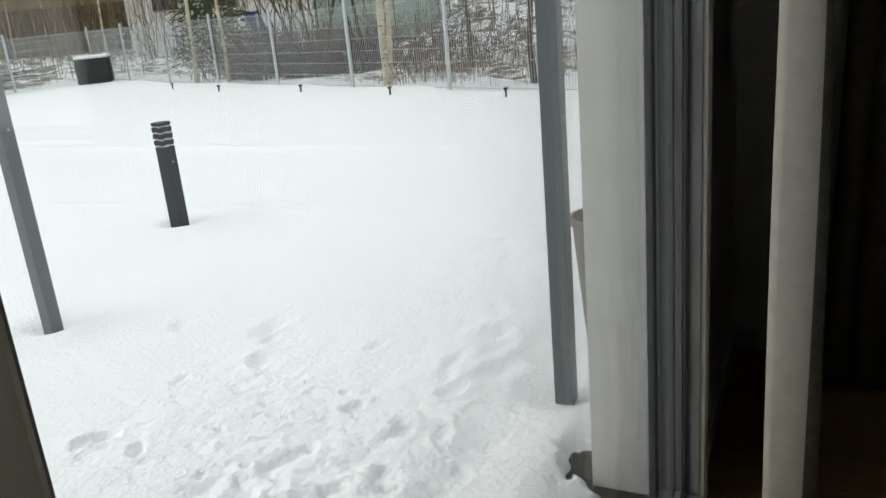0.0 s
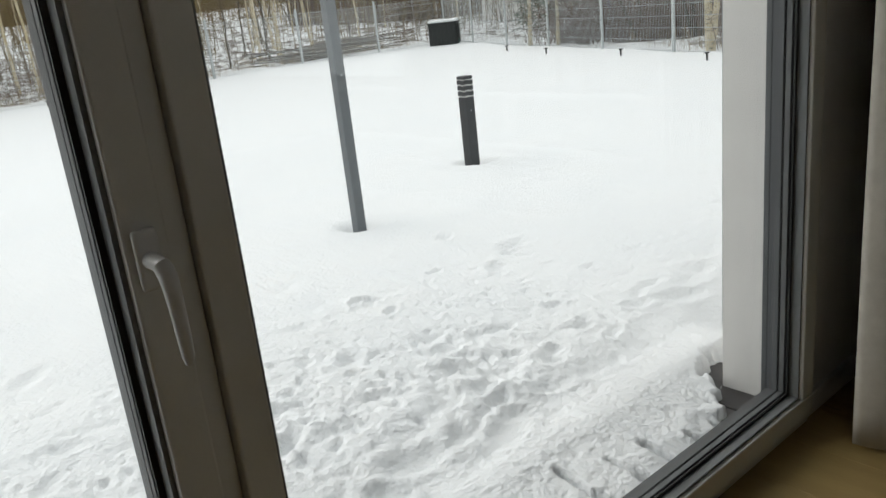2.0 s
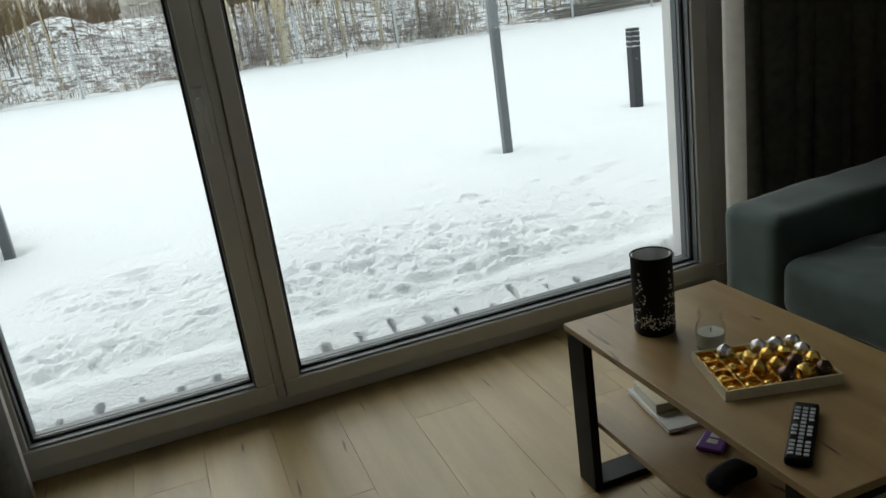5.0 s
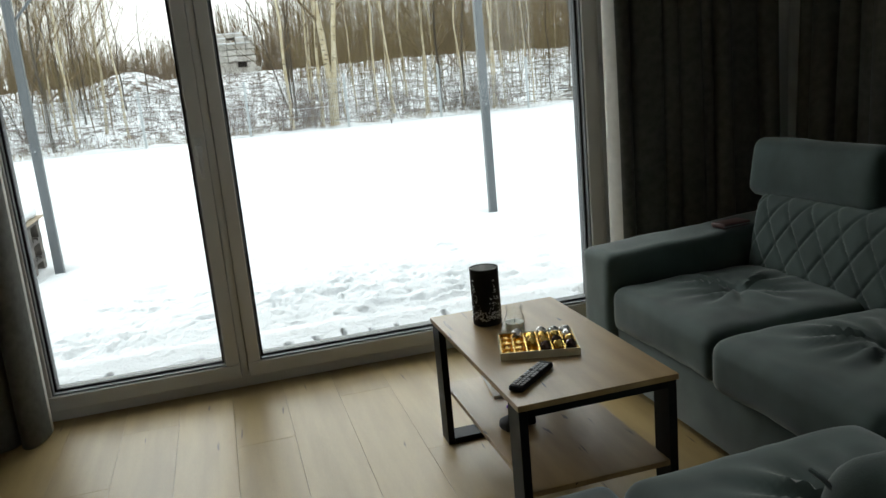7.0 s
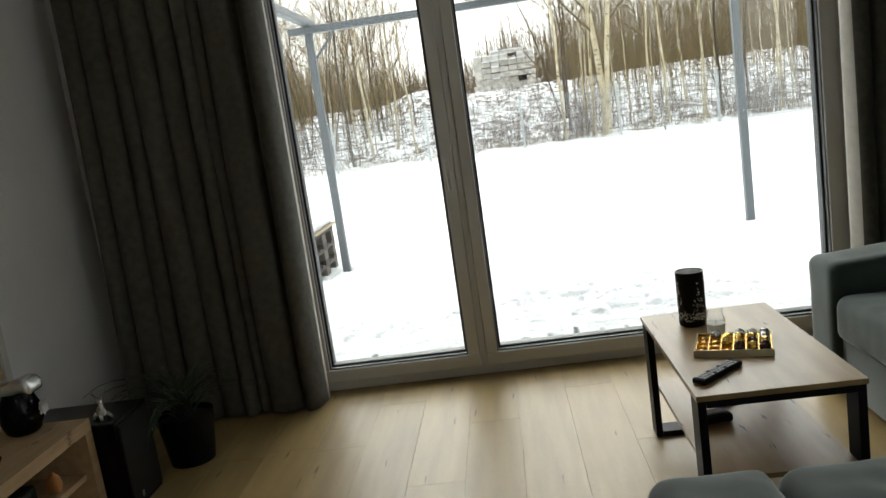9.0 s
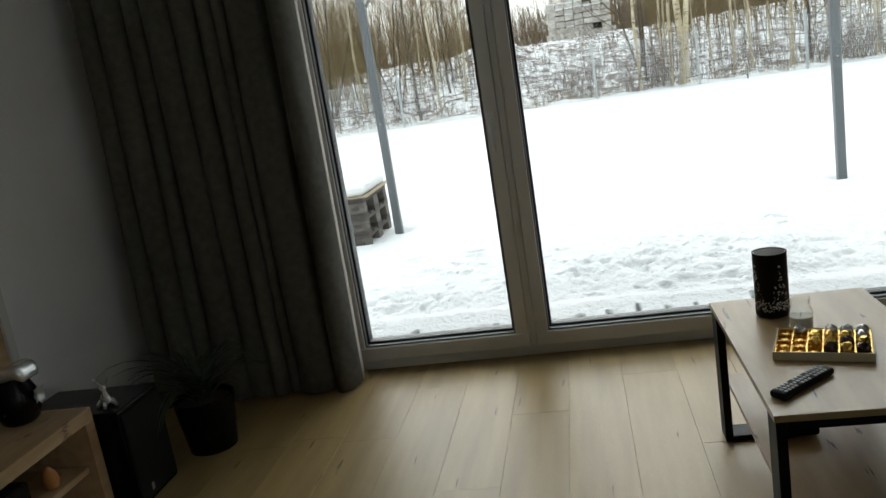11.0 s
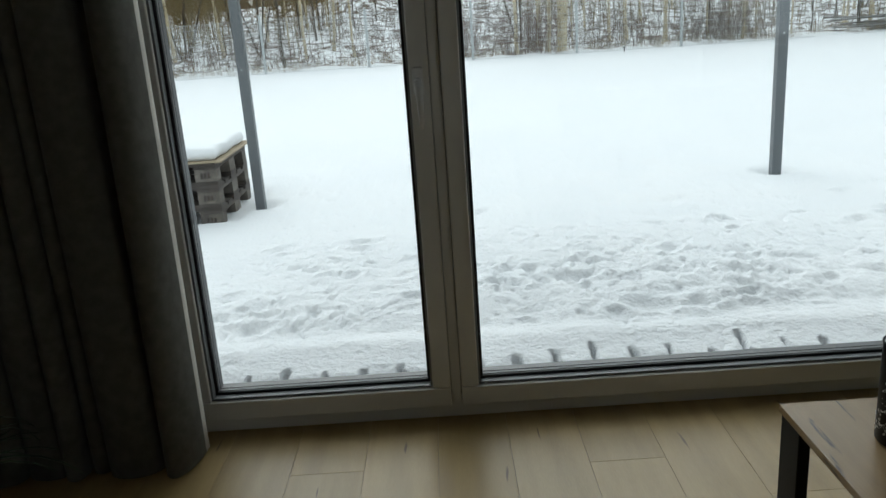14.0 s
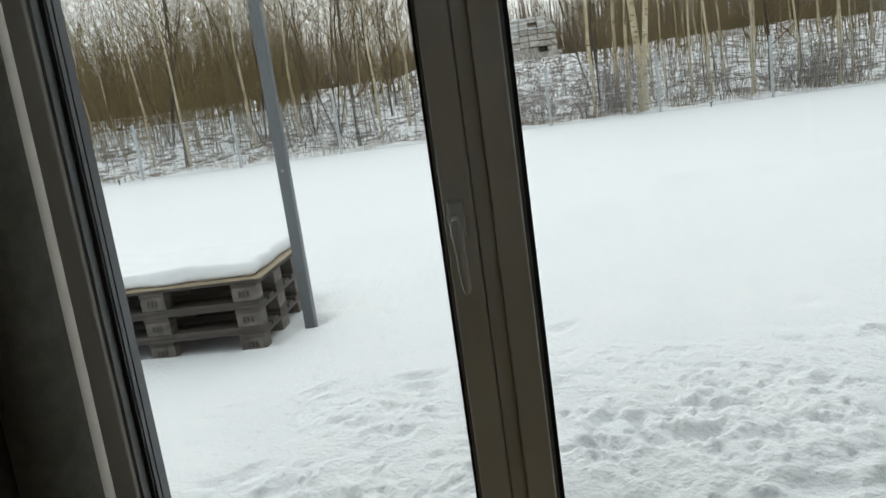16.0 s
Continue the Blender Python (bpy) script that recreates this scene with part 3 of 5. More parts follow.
def sofa():
    s = thing("corner_sofa", pose(0, 0, 0), "grey-green velvet corner sofa with quilted back and raised headrests", "sofa")
    part("base", box_bm((1.335, -2.95, 0.035), (2.36, -0.60, 0.27), 0.02), M_VELVET, s, smooth=True)
    part("base", box_bm((0.40, -2.95, 0.035), (1.333, -2.09, 0.27), 0.02), M_VELVET, s, smooth=True)
    for x, y in ((1.42, -0.70), (2.28, -0.70), (2.28, -2.85), (0.48, -2.85), (0.48, -2.18), (1.42, -1.9)):
        part("foot", box_bm((x - 0.03, y - 0.03, 0), (x + 0.03, y + 0.03, 0.04), 0.004), M_BLACK, s, "short black sofa foot")
    # arm, rising a little towards the back
    pad(s, "arm", (1.76, -0.68, 0.285), (0.91, 0.245, 0.53), 0.035, 2, n=[30, 9, 18], shape=lambda p, u: p + Vector((0, 0, 0.022 * (u.x + 0.6) if u.z > 0 else 0)))
    seat_cushion(s, "seat_cushion", (1.305, -1.455, 0.255), (2.02, -0.80, 0.425), 4, (1.66, -1.10))
    seat_cushion(s, "seat_cushion", (1.285, -2.12, 0.255), (2.02, -1.465, 0.425), 9, (1.66, -1.78))
    seat_cushion(s, "seat_cushion", (0.365, -2.72, 0.255), (0.655, -2.045, 0.405), 12)
    seat_cushion(s, "seat_cushion", (0.66, -2.72, 0.255), (1.29, -2.06, 0.410), 15, (1.0, -2.40))
    seat_cushion(s, "seat_cushion", (1.30, -2.80, 0.255), (2.02, -2.13, 0.415), 18)

    def quilt(axis, z0=0.0):
        def sh(p, u):
            if u.x < -0.2:
                a, b = (p.y + p.z * 0.75) / 0.125, (p.y - p.z * 0.75) / 0.125
                d = min(abs(a - round(a)), abs(b - round(b))) * 0.125
                p.x += 0.007 * math.exp(-(d / 0.007) ** 2) - 0.003
                p.x -= 0.03 * (1 - u.z ** 2) * (1 - u.y ** 8)
            return p
        return sh

    back = pad(s, "backrest", (2.10, -1.61, 0.51), (0.34, 1.66, 0.40), 0.08, 5, m=pose(0, 0, 0, 0, 10, 0), n=[12, 250, 60], shape=quilt(0))
    for y in (-1.045, -1.735, -2.42):
        h = pad(s, "headrest", (2.055, y, 0.80), (0.13, 0.665, 0.235), 0.045, 7 + y, m=pose(0, 0, 0, 0, 9, 0), n=[8, 34, 14], shape=lambda p, u: p + Vector((-0.015 * (1 - u.y ** 2) * (1 - u.z ** 2), 0, 0)))
        part("headrest_bracket", box_bm((2.08, y - 0.12, 0.66), (2.10, y + 0.12, 0.72), 0.004), M_BLACK, h, "dark headrest bracket")
    # low back of the short wing, near the walking line
    pad(s, "backrest", (1.47, -2.83, 0.47), (1.50, 0.24, 0.42), 0.08, 21, n=[60, 10, 16])
    pad(s, "headrest", (1.01, -2.70, 0.605), (0.66, 0.22, 0.20), 0.07, 25, m=pose(0, 0, 0, 18, 0, 0), n=[30, 10, 10])
    bm = bmesh.new()
    add_tube(bm, [(0.695, -2.605 - 0.10 * math.sin(k / 12 * math.pi), 0.60 + 0.085 * math.cos(k / 12 * math.pi)) for k in range(13)], [0.004] * 13, 6)
    part("piping", bm, M_VELVET, s, smooth=True)


sofa()
e = thing("leather_case", pose(1.90, -0.725, 0.570, 0, 0, 8) @ Matrix.Scale(0.8, 4), "dark brown leather case lying on the sofa arm", "case")
part("body", box_bm((-0.085, -0.05, 0), (0.085, 0.05, 0.026), 0.006, 3), M_BROWN_LEATHER, e, smooth=True)
part("trim", box_bm((-0.086, -0.052, 0.011), (0.086, -0.0485, 0.015)), M_SILVER, e, "thin pale trim line")


# ---- coffee table and what lies on it ----
TX0, TX1, TY0, TY1, TZ = 0.573, 1.035, -1.713, -0.867, 0.450


def coffee_table():
    t = thing("coffee_table", pose(0, 0, 0), "oak-top coffee table with black flat-steel frame and lower shelf", "table")
    part("tabletop", box_bm((TX0, TY0, TZ - 0.017), (TX1, TY1, TZ), 0.0015), M_OAK_TABLE, t)
    part("shelf", box_bm((TX0 + 0.0285, TY0 + 0.008, 0.184), (TX1 - 0.0285, TY1 - 0.008, 0.200), 0.0015), M_OAK_TABLE, t)
    zt = TZ - 0.0175
    for y0, y1 in ((TY1 - 0.088, TY1 - 0.006), (TY0 + 0.006, TY0 + 0.088)):
        for x0, x1 in ((TX0 + 0.004, TX0 + 0.028), (TX1 - 0.028, TX1 - 0.004)):
            part("leg", box_bm((x0, y0, 0.0), (x1, y1, zt), 0.002), M_BLACK, t)
        part("foot_bar", box_bm((TX0 + 0.0285, y0, 0.0), (TX1 - 0.0285, y1, 0.020), 0.002), M_BLACK, t)
        part("top_bar", box_bm((TX0 + 0.0285, y0, zt - 0.022), (TX1 - 0.0285, y1, zt), 0.002), M_BLACK, t)


coffee_table()


def lantern():
    c = thing("candle_lantern", pose(0.731, -1.035, TZ), "tall black metal candle lantern with punched fir-tree dots", "candle lantern")
    r, h = 0.048, 0.195
    bm = lathe(((r - 0.012, 0.0), (r - 0.003, 0.001), (r, 0.006), (r, h - 0.004), (r + 0.0012, h - 0.002), (r + 0.0012, h), (r - 0.002, h), (r - 0.002, 0.006), (r - 0.012, 0.004)), 56)
    part("shell", bm, M_BLACK, c, smooth=True)
    part("lining", lathe(((r - 0.004, 0.007), (r - 0.0032, 0.008), (r - 0.0032, h - 0.002), (r - 0.0045, h - 0.002), (r - 0.0045, 0.009)), 40), M_SILVER, c, "bright inner lining", smooth=True)
    rng = random.Random(4)
    bm = bmesh.new()

    def dot(a, z, s, star=False):
        u = Vector((-math.sin(a), math.cos(a), 0))
        nrm = Vector((math.cos(a), math.sin(a), 0))
        k = 10 if star else 6
        vs = []
        for i in range(k):
            q = s * (0.45 if star and i % 2 else 1)
            p = nrm * (r + 0.0006) + u * (q * math.sin(2 * math.pi * i / k)) + Vector((0, 0, z + q * math.cos(2 * math.pi * i / k)))
            vs.append(bm.verts.new(p))
        bm.faces.new(vs)

    for tree in range(4):
        a0 = math.radians(-162 + 90 * tree)
        dot(a0, 0.158, 0.0055, True)
        for _ in range(85):
            z = 0.03 + 0.115 * rng.random() ** 1.6
            w = 0.70 * (1 - (z - 0.03) / 0.12) + 0.02
            dot(a0 + rng.uniform(-w, w), z, rng.uniform(0.0009, 0.0027))
        for _ in range(50):
            dot(a0 + rng.uniform(-0.8, 0.8), 0.022 + 0.03 * rng.random(), rng.uniform(0.001, 0.0028))
    part("punched_dots", bm, M_PETAL, c, "pale punched dot pattern", recalc=False)


lantern()


def candle_jar():
    c = thing("candle_jar", pose(0.771, -1.190, TZ), "small glass jar with a cream candle inside", "candle jar")
    prof = ((0.028, 0.0), (0.0315, 0.004), (0.0325, 0.03), (0.0325, 0.054), (0.030, 0.062), (0.0245, 0.069), (0.024, 0.074), (0.0265, 0.076), (0.0265, 0.081), (0.0245, 0.083), (0.0265, 0.086), (0.0275, 0.091), (0.026, 0.096), (0.0235, 0.096), (0.0225, 0.074), (0.0285, 0.061),
            (0.030, 0.054), (0.030, 0.007), (0.010, 0.005))
    part("jar", lathe(prof, 32), M_JAR, c, "clear glass jar", smooth=True)
    part("wax", lathe(((0.028, 0.0075), (0.0292, 0.010), (0.0292, 0.042), (0.010, 0.041)), 24), M_WAX, c, smooth=True)
    bm = bmesh.new()
    add_tube(bm, [(0, 0, 0.041), (0.001, 0, 0.051)], [0.0012, 0.001], 5)
    part("wick", bm, M_WICK, c)


candle_jar()


def chocolate_tray():
    c = thing("chocolate_tray", pose(0.786, -1.337, TZ, 0, 0, -17), "open gold tray half filled with foil-wrapped chocolates", "chocolate tray")
    w, d = 0.235, 0.185
    bm = bmesh.new()
    add_box(bm, (-w / 2, -d / 2, 0), (w / 2, d / 2, 0.004))
    for lo, hi in (((-w / 2, -d / 2, 0.004), (w / 2, -d / 2 + 0.004, 0.022)), ((-w / 2, d / 2 - 0.004, 0.004), (w / 2, d / 2, 0.022)), ((-w / 2, -d / 2 + 0.004, 0.004), (-w / 2 + 0.004, d / 2 - 0.004, 0.022)), ((w / 2 - 0.004, -d / 2 + 0.004, 0.004), (w / 2, d / 2 - 0.004, 0.022))):
        add_box(bm, lo, hi)
    part("tray", bm, M_CREAM, c, "cream card tray")
    nx, ny = 6, 4
    px, py = (w - 0.012) / nx, (d - 0.012) / ny
    ins = part("insert", box_bm((-w / 2 + 0.005, -d / 2 + 0.005, 0.0042), (w / 2 - 0.005, d / 2 - 0.005, 0.007)), M_GOLD, c, "shiny gold cell insert")
    for i in range(nx + 1):
        x = -w / 2 + 0.006 + i * px
        part("cell_wall", box_bm((x - 0.002, -d / 2 + 0.005, 0.0072), (x + 0.002, d / 2 - 0.005, 0.020)), M_GOLD, ins)
    for j in range(ny + 1):
        y = -d / 2 + 0.006 + j * py
        part("cell_wall", box_bm((-w / 2 + 0.005, y - 0.002, 0.0072), (w / 2 - 0.005, y + 0.002, 0.0195)), M_GOLD, ins)
    rng = random.Random(11)
    for i in range(nx):
        for j in range(ny):
            empty = (i < 1) or (j == 0 and i < 3) or (i == 1 and j < 3) or (i == 2 and j == 3)
            cx, cy = -w / 2 + 0.006 + (i + 0.5) * px, -d / 2 + 0.006 + (j + 0.5) * py
            b = bmesh.new()
            bmesh.ops.create_icosphere(b, subdivisions=2, radius=1.0)
            rr = 0.0105 if empty else 0.0172
            for v in b.verts:
                v.co *= rr * (1 + 0.09 * rng.uniform(-1, 1))
                v.co.z = v.co.z * (0.5 if empty else 1.0) + (0.012 if empty else 0.025)
                v.co.x += cx
                v.co.y += cy
            mt = M_GOLD if empty else (M_DARKFOIL if (j < 2 and i > 2 and (i + j) % 2) else (M_SILVERFOIL if (j == 3 or (i == 5 and j == 2)) else M_GOLD))
            part("empty_cell" if empty else "chocolate", b, mt, c)


chocolate_tray()


def remote(name, m, label):
    c = thing(name, m, label, "remote control", "remote controls")
    part("body", box_bm((-0.098, -0.022, 0), (0.098, 0.022, 0.017), 0.006, 3), M_BLACK, c, smooth=True)
    for i in range(13):
        for j in range(3):
            if i in (4, 8) and j != 1:
                continue
            x, y = -0.082 + i * 0.0128, (j - 1) * 0.0125
            part("key", box_bm((x - 0.004, y - 0.0045, 0.0165), (x + 0.004, y + 0.0045, 0.0187), 0.001, 1), M_KEY, c)


remote("remote_control", pose(0.674, -1.562, TZ + 0.001, 0, 0, 42), "slim black remote control with rows of grey keys")
e = thing("game_controller", pose(0.705, -1.315, 0.2005, 0, 0, 12), "small black controller on the lower table shelf", "controller")
part("body", soft_box((0.11, 0.06, 0.034), 0.014, (12, 8, 6), lambda p, u: p + Vector((0, -0.012 * u.x * u.x, 0.017))), M_BLACK, e, smooth=True)


def booklet(m, size, mats, label):
    c = thing("book", m, label, "book", "books on the table shelf")
    x, y, z = size
    part("pages", box_bm((-x / 2 + 0.002, -y / 2 + 0.003, 0.0015), (x / 2 - 0.003, y / 2 - 0.003, z - 0.0015)), M_PAPER, c)
    part("cover", box_bm((-x / 2, -y / 2, z - 0.0015), (x / 2, y / 2, z), 0.0005, 1), mats[0], c)
    part("cover", box_bm((-x / 2, -y / 2, 0), (x / 2, y / 2, 0.0015), 0.0005, 1), mats[0], c)
    part("spine", box_bm((-x / 2 - 0.0016, -y / 2, 0), (-x / 2 - 0.0001, y / 2, z), 0.0005, 1), mats[0], c)
    if len(mats) > 1:
        part("printed_patch", box_bm((-x * 0.30, -y * 0.28, z + 0.0002), (x * 0.18, y * 0.18, z + 0.0008)), mats[1], c, "orange printed patch")


booklet(pose(0.803, -0.99, 0.2005, 0, 0, 82.6), (0.226, 0.15, 0.010), [M_PAPER], "thin white magazine lying under a book")
booklet(pose(0.787, -0.955, 0.211, 0, 0, 81), (0.14, 0.09, 0.026), [M_CREAM, M_YELLOW], "cream book with a yellow cover picture")
e = thing("chocolate_bar", pose(0.80, -1.165, 0.2005, 0, 0, 35), "purple wrapped bar on the table shelf", "chocolate bar")
part("wrapper", box_bm((-0.075, -0.03, 0), (0.075, 0.03, 0.012), 0.004, 2), M_PURPLE, e)
for i in range(4):
    part("print_bar", box_bm((-0.05 + i * 0.026, -0.012, 0.0121), (-0.032 + i * 0.026, 0.012, 0.0127)), M_PAPER, e, "pale printed bar")


# ---- television side ----
def cabinet():
    c = thing("tv_cabinet", pose(0, 0, 0), "low open light-wood television cabinet along the wall", "cabinet")
    x0, x1, y0, y1, h = XL + 0.016, -1.465, -3.0, -1.195, 0.415
    part("top_board", box_bm((x0, y0, h - 0.045), (x1, y1, h), 0.002), M_OAK_LIGHT, c)
    part("side_panel", box_bm((x0, y1 - 0.045, 0.0), (x1, y1, h - 0.0455), 0.002), M_OAK_LIGHT, c)
    part("side_panel", box_bm((x0, y0, 0.0), (x1, y0 + 0.045, h - 0.0455), 0.002), M_OAK_LIGHT, c)
    part("bottom_board", box_bm((x0, y0 + 0.0455, 0.03), (x1 - 0.004, y1 - 0.0455, 0.055), 0.002), M_OAK_LIGHT, c)
    part("back_panel", box_bm((x0, y0 + 0.0455, 0.0555), (x0 + 0.01, y1 - 0.0455, h - 0.0455)), M_BLACK, c, "dark back panel")
    part("shelf", box_bm((x0 + 0.0105, y0 + 0.0455, 0.20), (x1 - 0.03, y1 - 0.0455, 0.222), 0.002), M_OAK_LIGHT, c)
    part("divider", box_bm((x0 + 0.0105, -2.12, 0.0555), (x1 - 0.02, -2.08, 0.1995), 0.002), M_OAK_LIGHT, c)


cabinet()
e = thing("set_top_box", pose(-1.68, -1.62, 0.2225), "flat black box standing in the cabinet", "media box")
part("body", box_bm((-0.11, -0.17, 0), (0.13, 0.17, 0.07), 0.004), M_BLACK, e)
part("front_panel", box_bm((0.1305, -0.165, 0.004), (0.132, 0.165, 0.066)), M_GLOSS_BLACK, e)
e = thing("orange_ornament", pose(-1.53, -1.38, 0.2225), "small orange egg-shaped ornament on the cabinet shelf", "ornament")
part("body", lathe(((0.008, 0), (0.02, 0.006), (0.027, 0.03), (0.022, 0.055), (0.008, 0.072), (0.003, 0.076)), 20), M_ORANGE, e, smooth=True)
e = thing("wall_panel", pose(XL, -2.2, 0), "oak wall panel behind the television", "wall panel", "", "structure")
for i in range(9):
    part("panel_board", box_bm((0.001, -1.6, 0.42 + i * 0.22), (0.035, 1.245, 0.638 + i * 0.22), 0.002), M_OAK_LIGHT, e)
part("edge_trim", box_bm((0.001, 1.2455, 0.42), (0.045, 1.285, 2.4), 0.002), M_FRAME, e, "pale vertical edge trim")
e = thing("television", pose(XL + 0.205, -1.19, 0.855, 0, 0, -9), "large flat black television on the wooden wall panel", "television")
part("wall_arm", box_bm((-0.10, -0.75, 0.25), (-0.0205, -0.45, 0.45), 0.005), M_BLACK, e)
part("housing", box_bm((-0.02, -1.25, 0), (0.02, 0, 0.72), 0.006), M_BLACK, e)
part("screen", box_bm((0.0203, -1.235, 0.018), (0.0225, -0.012, 0.708)), M_SCREEN, e, "dark glossy screen")
part("lower_edge", box_bm((0.0206, -1.235, 0.002), (0.024, -0.012, 0.015)), M_SILVER, e, "thin silver lower edge")


def black_vase():
    c = thing("black_vase", pose(-1.66, -1.275, 0.4155), "black vase with a silver wavy rim and flower", "vase")
    part("body", lathe(((0.045, 0), (0.058, 0.01), (0.072, 0.05), (0.068, 0.10), (0.052, 0.14), (0.055, 0.155), (0.045, 0.152), (0.04, 0.13)), 32), M_GLOSS_BLACK, c, smooth=True)
    bm = soft_box((0.16, 0.10, 0.05), 0.02, (20, 12, 6), lambda p, u: p + Vector((0.0, 0.0, 0.168 + 0.018 * math.sin(2.4 * u.x) - 0.014 * u.x)))
    part("rim", bm, M_SILVER, c, "polished silver wavy rim", smooth=True)
    fl = bmesh.new()
    for ring in range(3):
        for k in range(8):
            a = k * math.pi / 4 + ring * 0.35
            ln = 0.036 - ring * 0.008
            d = Vector((0.35 + ring * 0.25, math.cos(a), math.sin(a))).normalized()
            s = d.cross(Vector((1, 0, 0))).normalized() * ln * 0.24
            o = Vector((0.070, 0.012, 0.085))
            vs = [fl.verts.new(o + q) for q in (Vector((0, 0, 0)), d * ln * 0.55 + s, d * ln, d * ln * 0.55 - s)]
            fl.faces.new(vs)
    part("flower", fl, M_PETAL, c, "silver flower ornament", recalc=False)


black_vase()


def green_vase():
    c = thing("reed_diffuser", pose(-1.75, -1.43, 0.4155), "dark green glazed vase with brown reed sticks", "reed diffuser")
    part("vase", lathe(((0.036, 0), (0.046, 0.008), (0.054, 0.05), (0.048, 0.10), (0.034, 0.128), (0.036, 0.138), (0.028, 0.137), (0.026, 0.11)), 28), M_GREEN_GLAZE, c, smooth=True)
    for dx, dy in ((0.02, -0.05), (-0.01, 0.03), (0.03, 0.0)):
        bm = bmesh.new()
        add_tube(bm, [(0, 0, 0.05), (dx, dy, 0.30)], [0.0022, 0.0022], 6)
        part("reed", bm, M_REED, c)


green_vase()
e = thing("black_dish", pose(-1.62, -1.62, 0.4155), "shallow black dish on the cabinet top", "dish")
part("bowl", lathe(((0.05, 0), (0.075, 0.012), (0.085, 0.03), (0.08, 0.03), (0.06, 0.012)), 28), M_GLOSS_BLACK, e, smooth=True)


def subwoofer():
    c = thing("black_speaker", pose(-1.585, -1.045, 0), "glossy black floor speaker beside the cabinet", "speaker")
    part("cabinet_body", box_bm((-0.20, -0.135, 0.012), (0.20, 0.125, 0.378), 0.006), M_GLOSS_BLACK, c)
    part("grille", box_bm((0.2005, -0.125, 0.03), (0.208, 0.115, 0.36), 0.003), M_BLACK, c, "black cloth grille")
    for x in (-0.16, 0.16):
        for y in (-0.10, 0.09):
            part("foot", box_bm((x - 0.02, y - 0.02, 0), (x + 0.02, y + 0.02, 0.0115), 0.002), M_BLACK, c)
    part("badge", box_bm((0.2083, -0.06, 0.05), (0.2095, -0.045, 0.075)), M_SILVER, c, "tiny pale badge")


subwoofer()


def figurine():
    bm = bmesh.new()
    bmesh.ops.create_uvsphere(bm, u_segments=14, v_segments=10, radius=1, matrix=Matrix.Translation((0, 0, 0.022)) @ Matrix.Diagonal((0.030, 0.017, 0.020, 1)))
    bmesh.ops.create_uvsphere(bm, u_segments=12, v_segments=8, radius=1, matrix=Matrix.Translation((0.016, -0.006, 0.066)) @ Matrix.Diagonal((0.015, 0.011, 0.011, 1)))
    add_tube(bm, [(0.012, 0, 0.03), (0.016, -0.004, 0.06)], [0.012, 0.008], 8)
    for s in (-1, 1):
        add_tube(bm, [(0.012, s * 0.006, 0.074), (0.006, s * 0.018, 0.092), (0.010, s * 0.022, 0.106)], [0.003, 0.0025, 0.0015], 6)
        add_tube(bm, [(0.006, s * 0.018, 0.092), (-0.004, s * 0.024, 0.10)], [0.0025, 0.0015], 6)
        add_tube(bm, [(0.02, s * 0.012, 0.012), (0.045, s * 0.02, 0.006)], [0.008, 0.006], 8)
        add_tube(bm, [(-0.02, s * 0.012, 0.012), (0.0, s * 0.03, 0.006)], [0.009, 0.006], 8)
    ob = mesh_ob("deer_figurine", bm, M_SILVER, True)
    ob.matrix_basis = pose(-1.47, -1.10, 0.3785, 0, 0, -40)
    tagged(ob, "small shiny silver deer figurine on the speaker", "figurine")


figurine()


def house_plant():
    c = thing("potted_plant", pose(-1.345, -0.69, 0) @ Matrix.Scale(0.93, 4), "spiky green houseplant in a black pot", "plant")
    part("pot", lathe(((0.085, 0), (0.10, 0.005), (0.125, 0.20), (0.128, 0.235), (0.118, 0.235), (0.112, 0.20), (0.02, 0.195)), 36), M_GLOSS_BLACK, c, smooth=True)
    part("soil", lathe(((0.10, 0.19), (0.113, 0.20), (0.113, 0.212), (0.02, 0.216)), 24), M_SOIL, c)
    rng = random.Random(21)
    proto = []
    for v in range(6):
        bm = bmesh.new()
        ln, droop = 0.22 + 0.035 * v, 0.45 + 0.16 * v
        prev = None
        for i in range(8):
            f = i / 7
            w = 0.0085 * (1 - f) ** 0.6 + 0.0004
            x, z = ln * math.sin(droop * f) * (0.35 + 0.65 * f), ln * f * math.cos(droop * f * 0.95)
            cur = (bm.verts.new((x, -w, z + 0.002)), bm.verts.new((x, 0, z)), bm.verts.new((x, w, z + 0.002)))
            if prev:
                bm.faces.new((prev[0], prev[1], cur[1], cur[0]))
                bm.faces.new((prev[1], prev[2], cur[2], cur[1]))
            prev = cur
        me = bpy.data.meshes.new("leaf")
        bm.to_mesh(me)
        bm.free()
        me.materials.append(M_LEAF)
        proto.append(me)
    for k in range(90):
        ob = new("leaf", proto[rng.randrange(6)])
        ob.parent = c
        ob.matrix_basis = pose(rng.uniform(-0.03, 0.03), rng.uniform(-0.03, 0.03), 0.21 + rng.uniform(0, 0.07), 0, rng.uniform(0, 34), rng.uniform(0, 360))


house_plant()
e = thing("wall_socket", pose(-1.70, YI - 0.0225, 0.60), "small dark wall socket plate", "socket")
part("plate", box_bm((-0.04, -0.008, -0.04), (0.04, 0, 0.04), 0.003), M_BLACK, e)


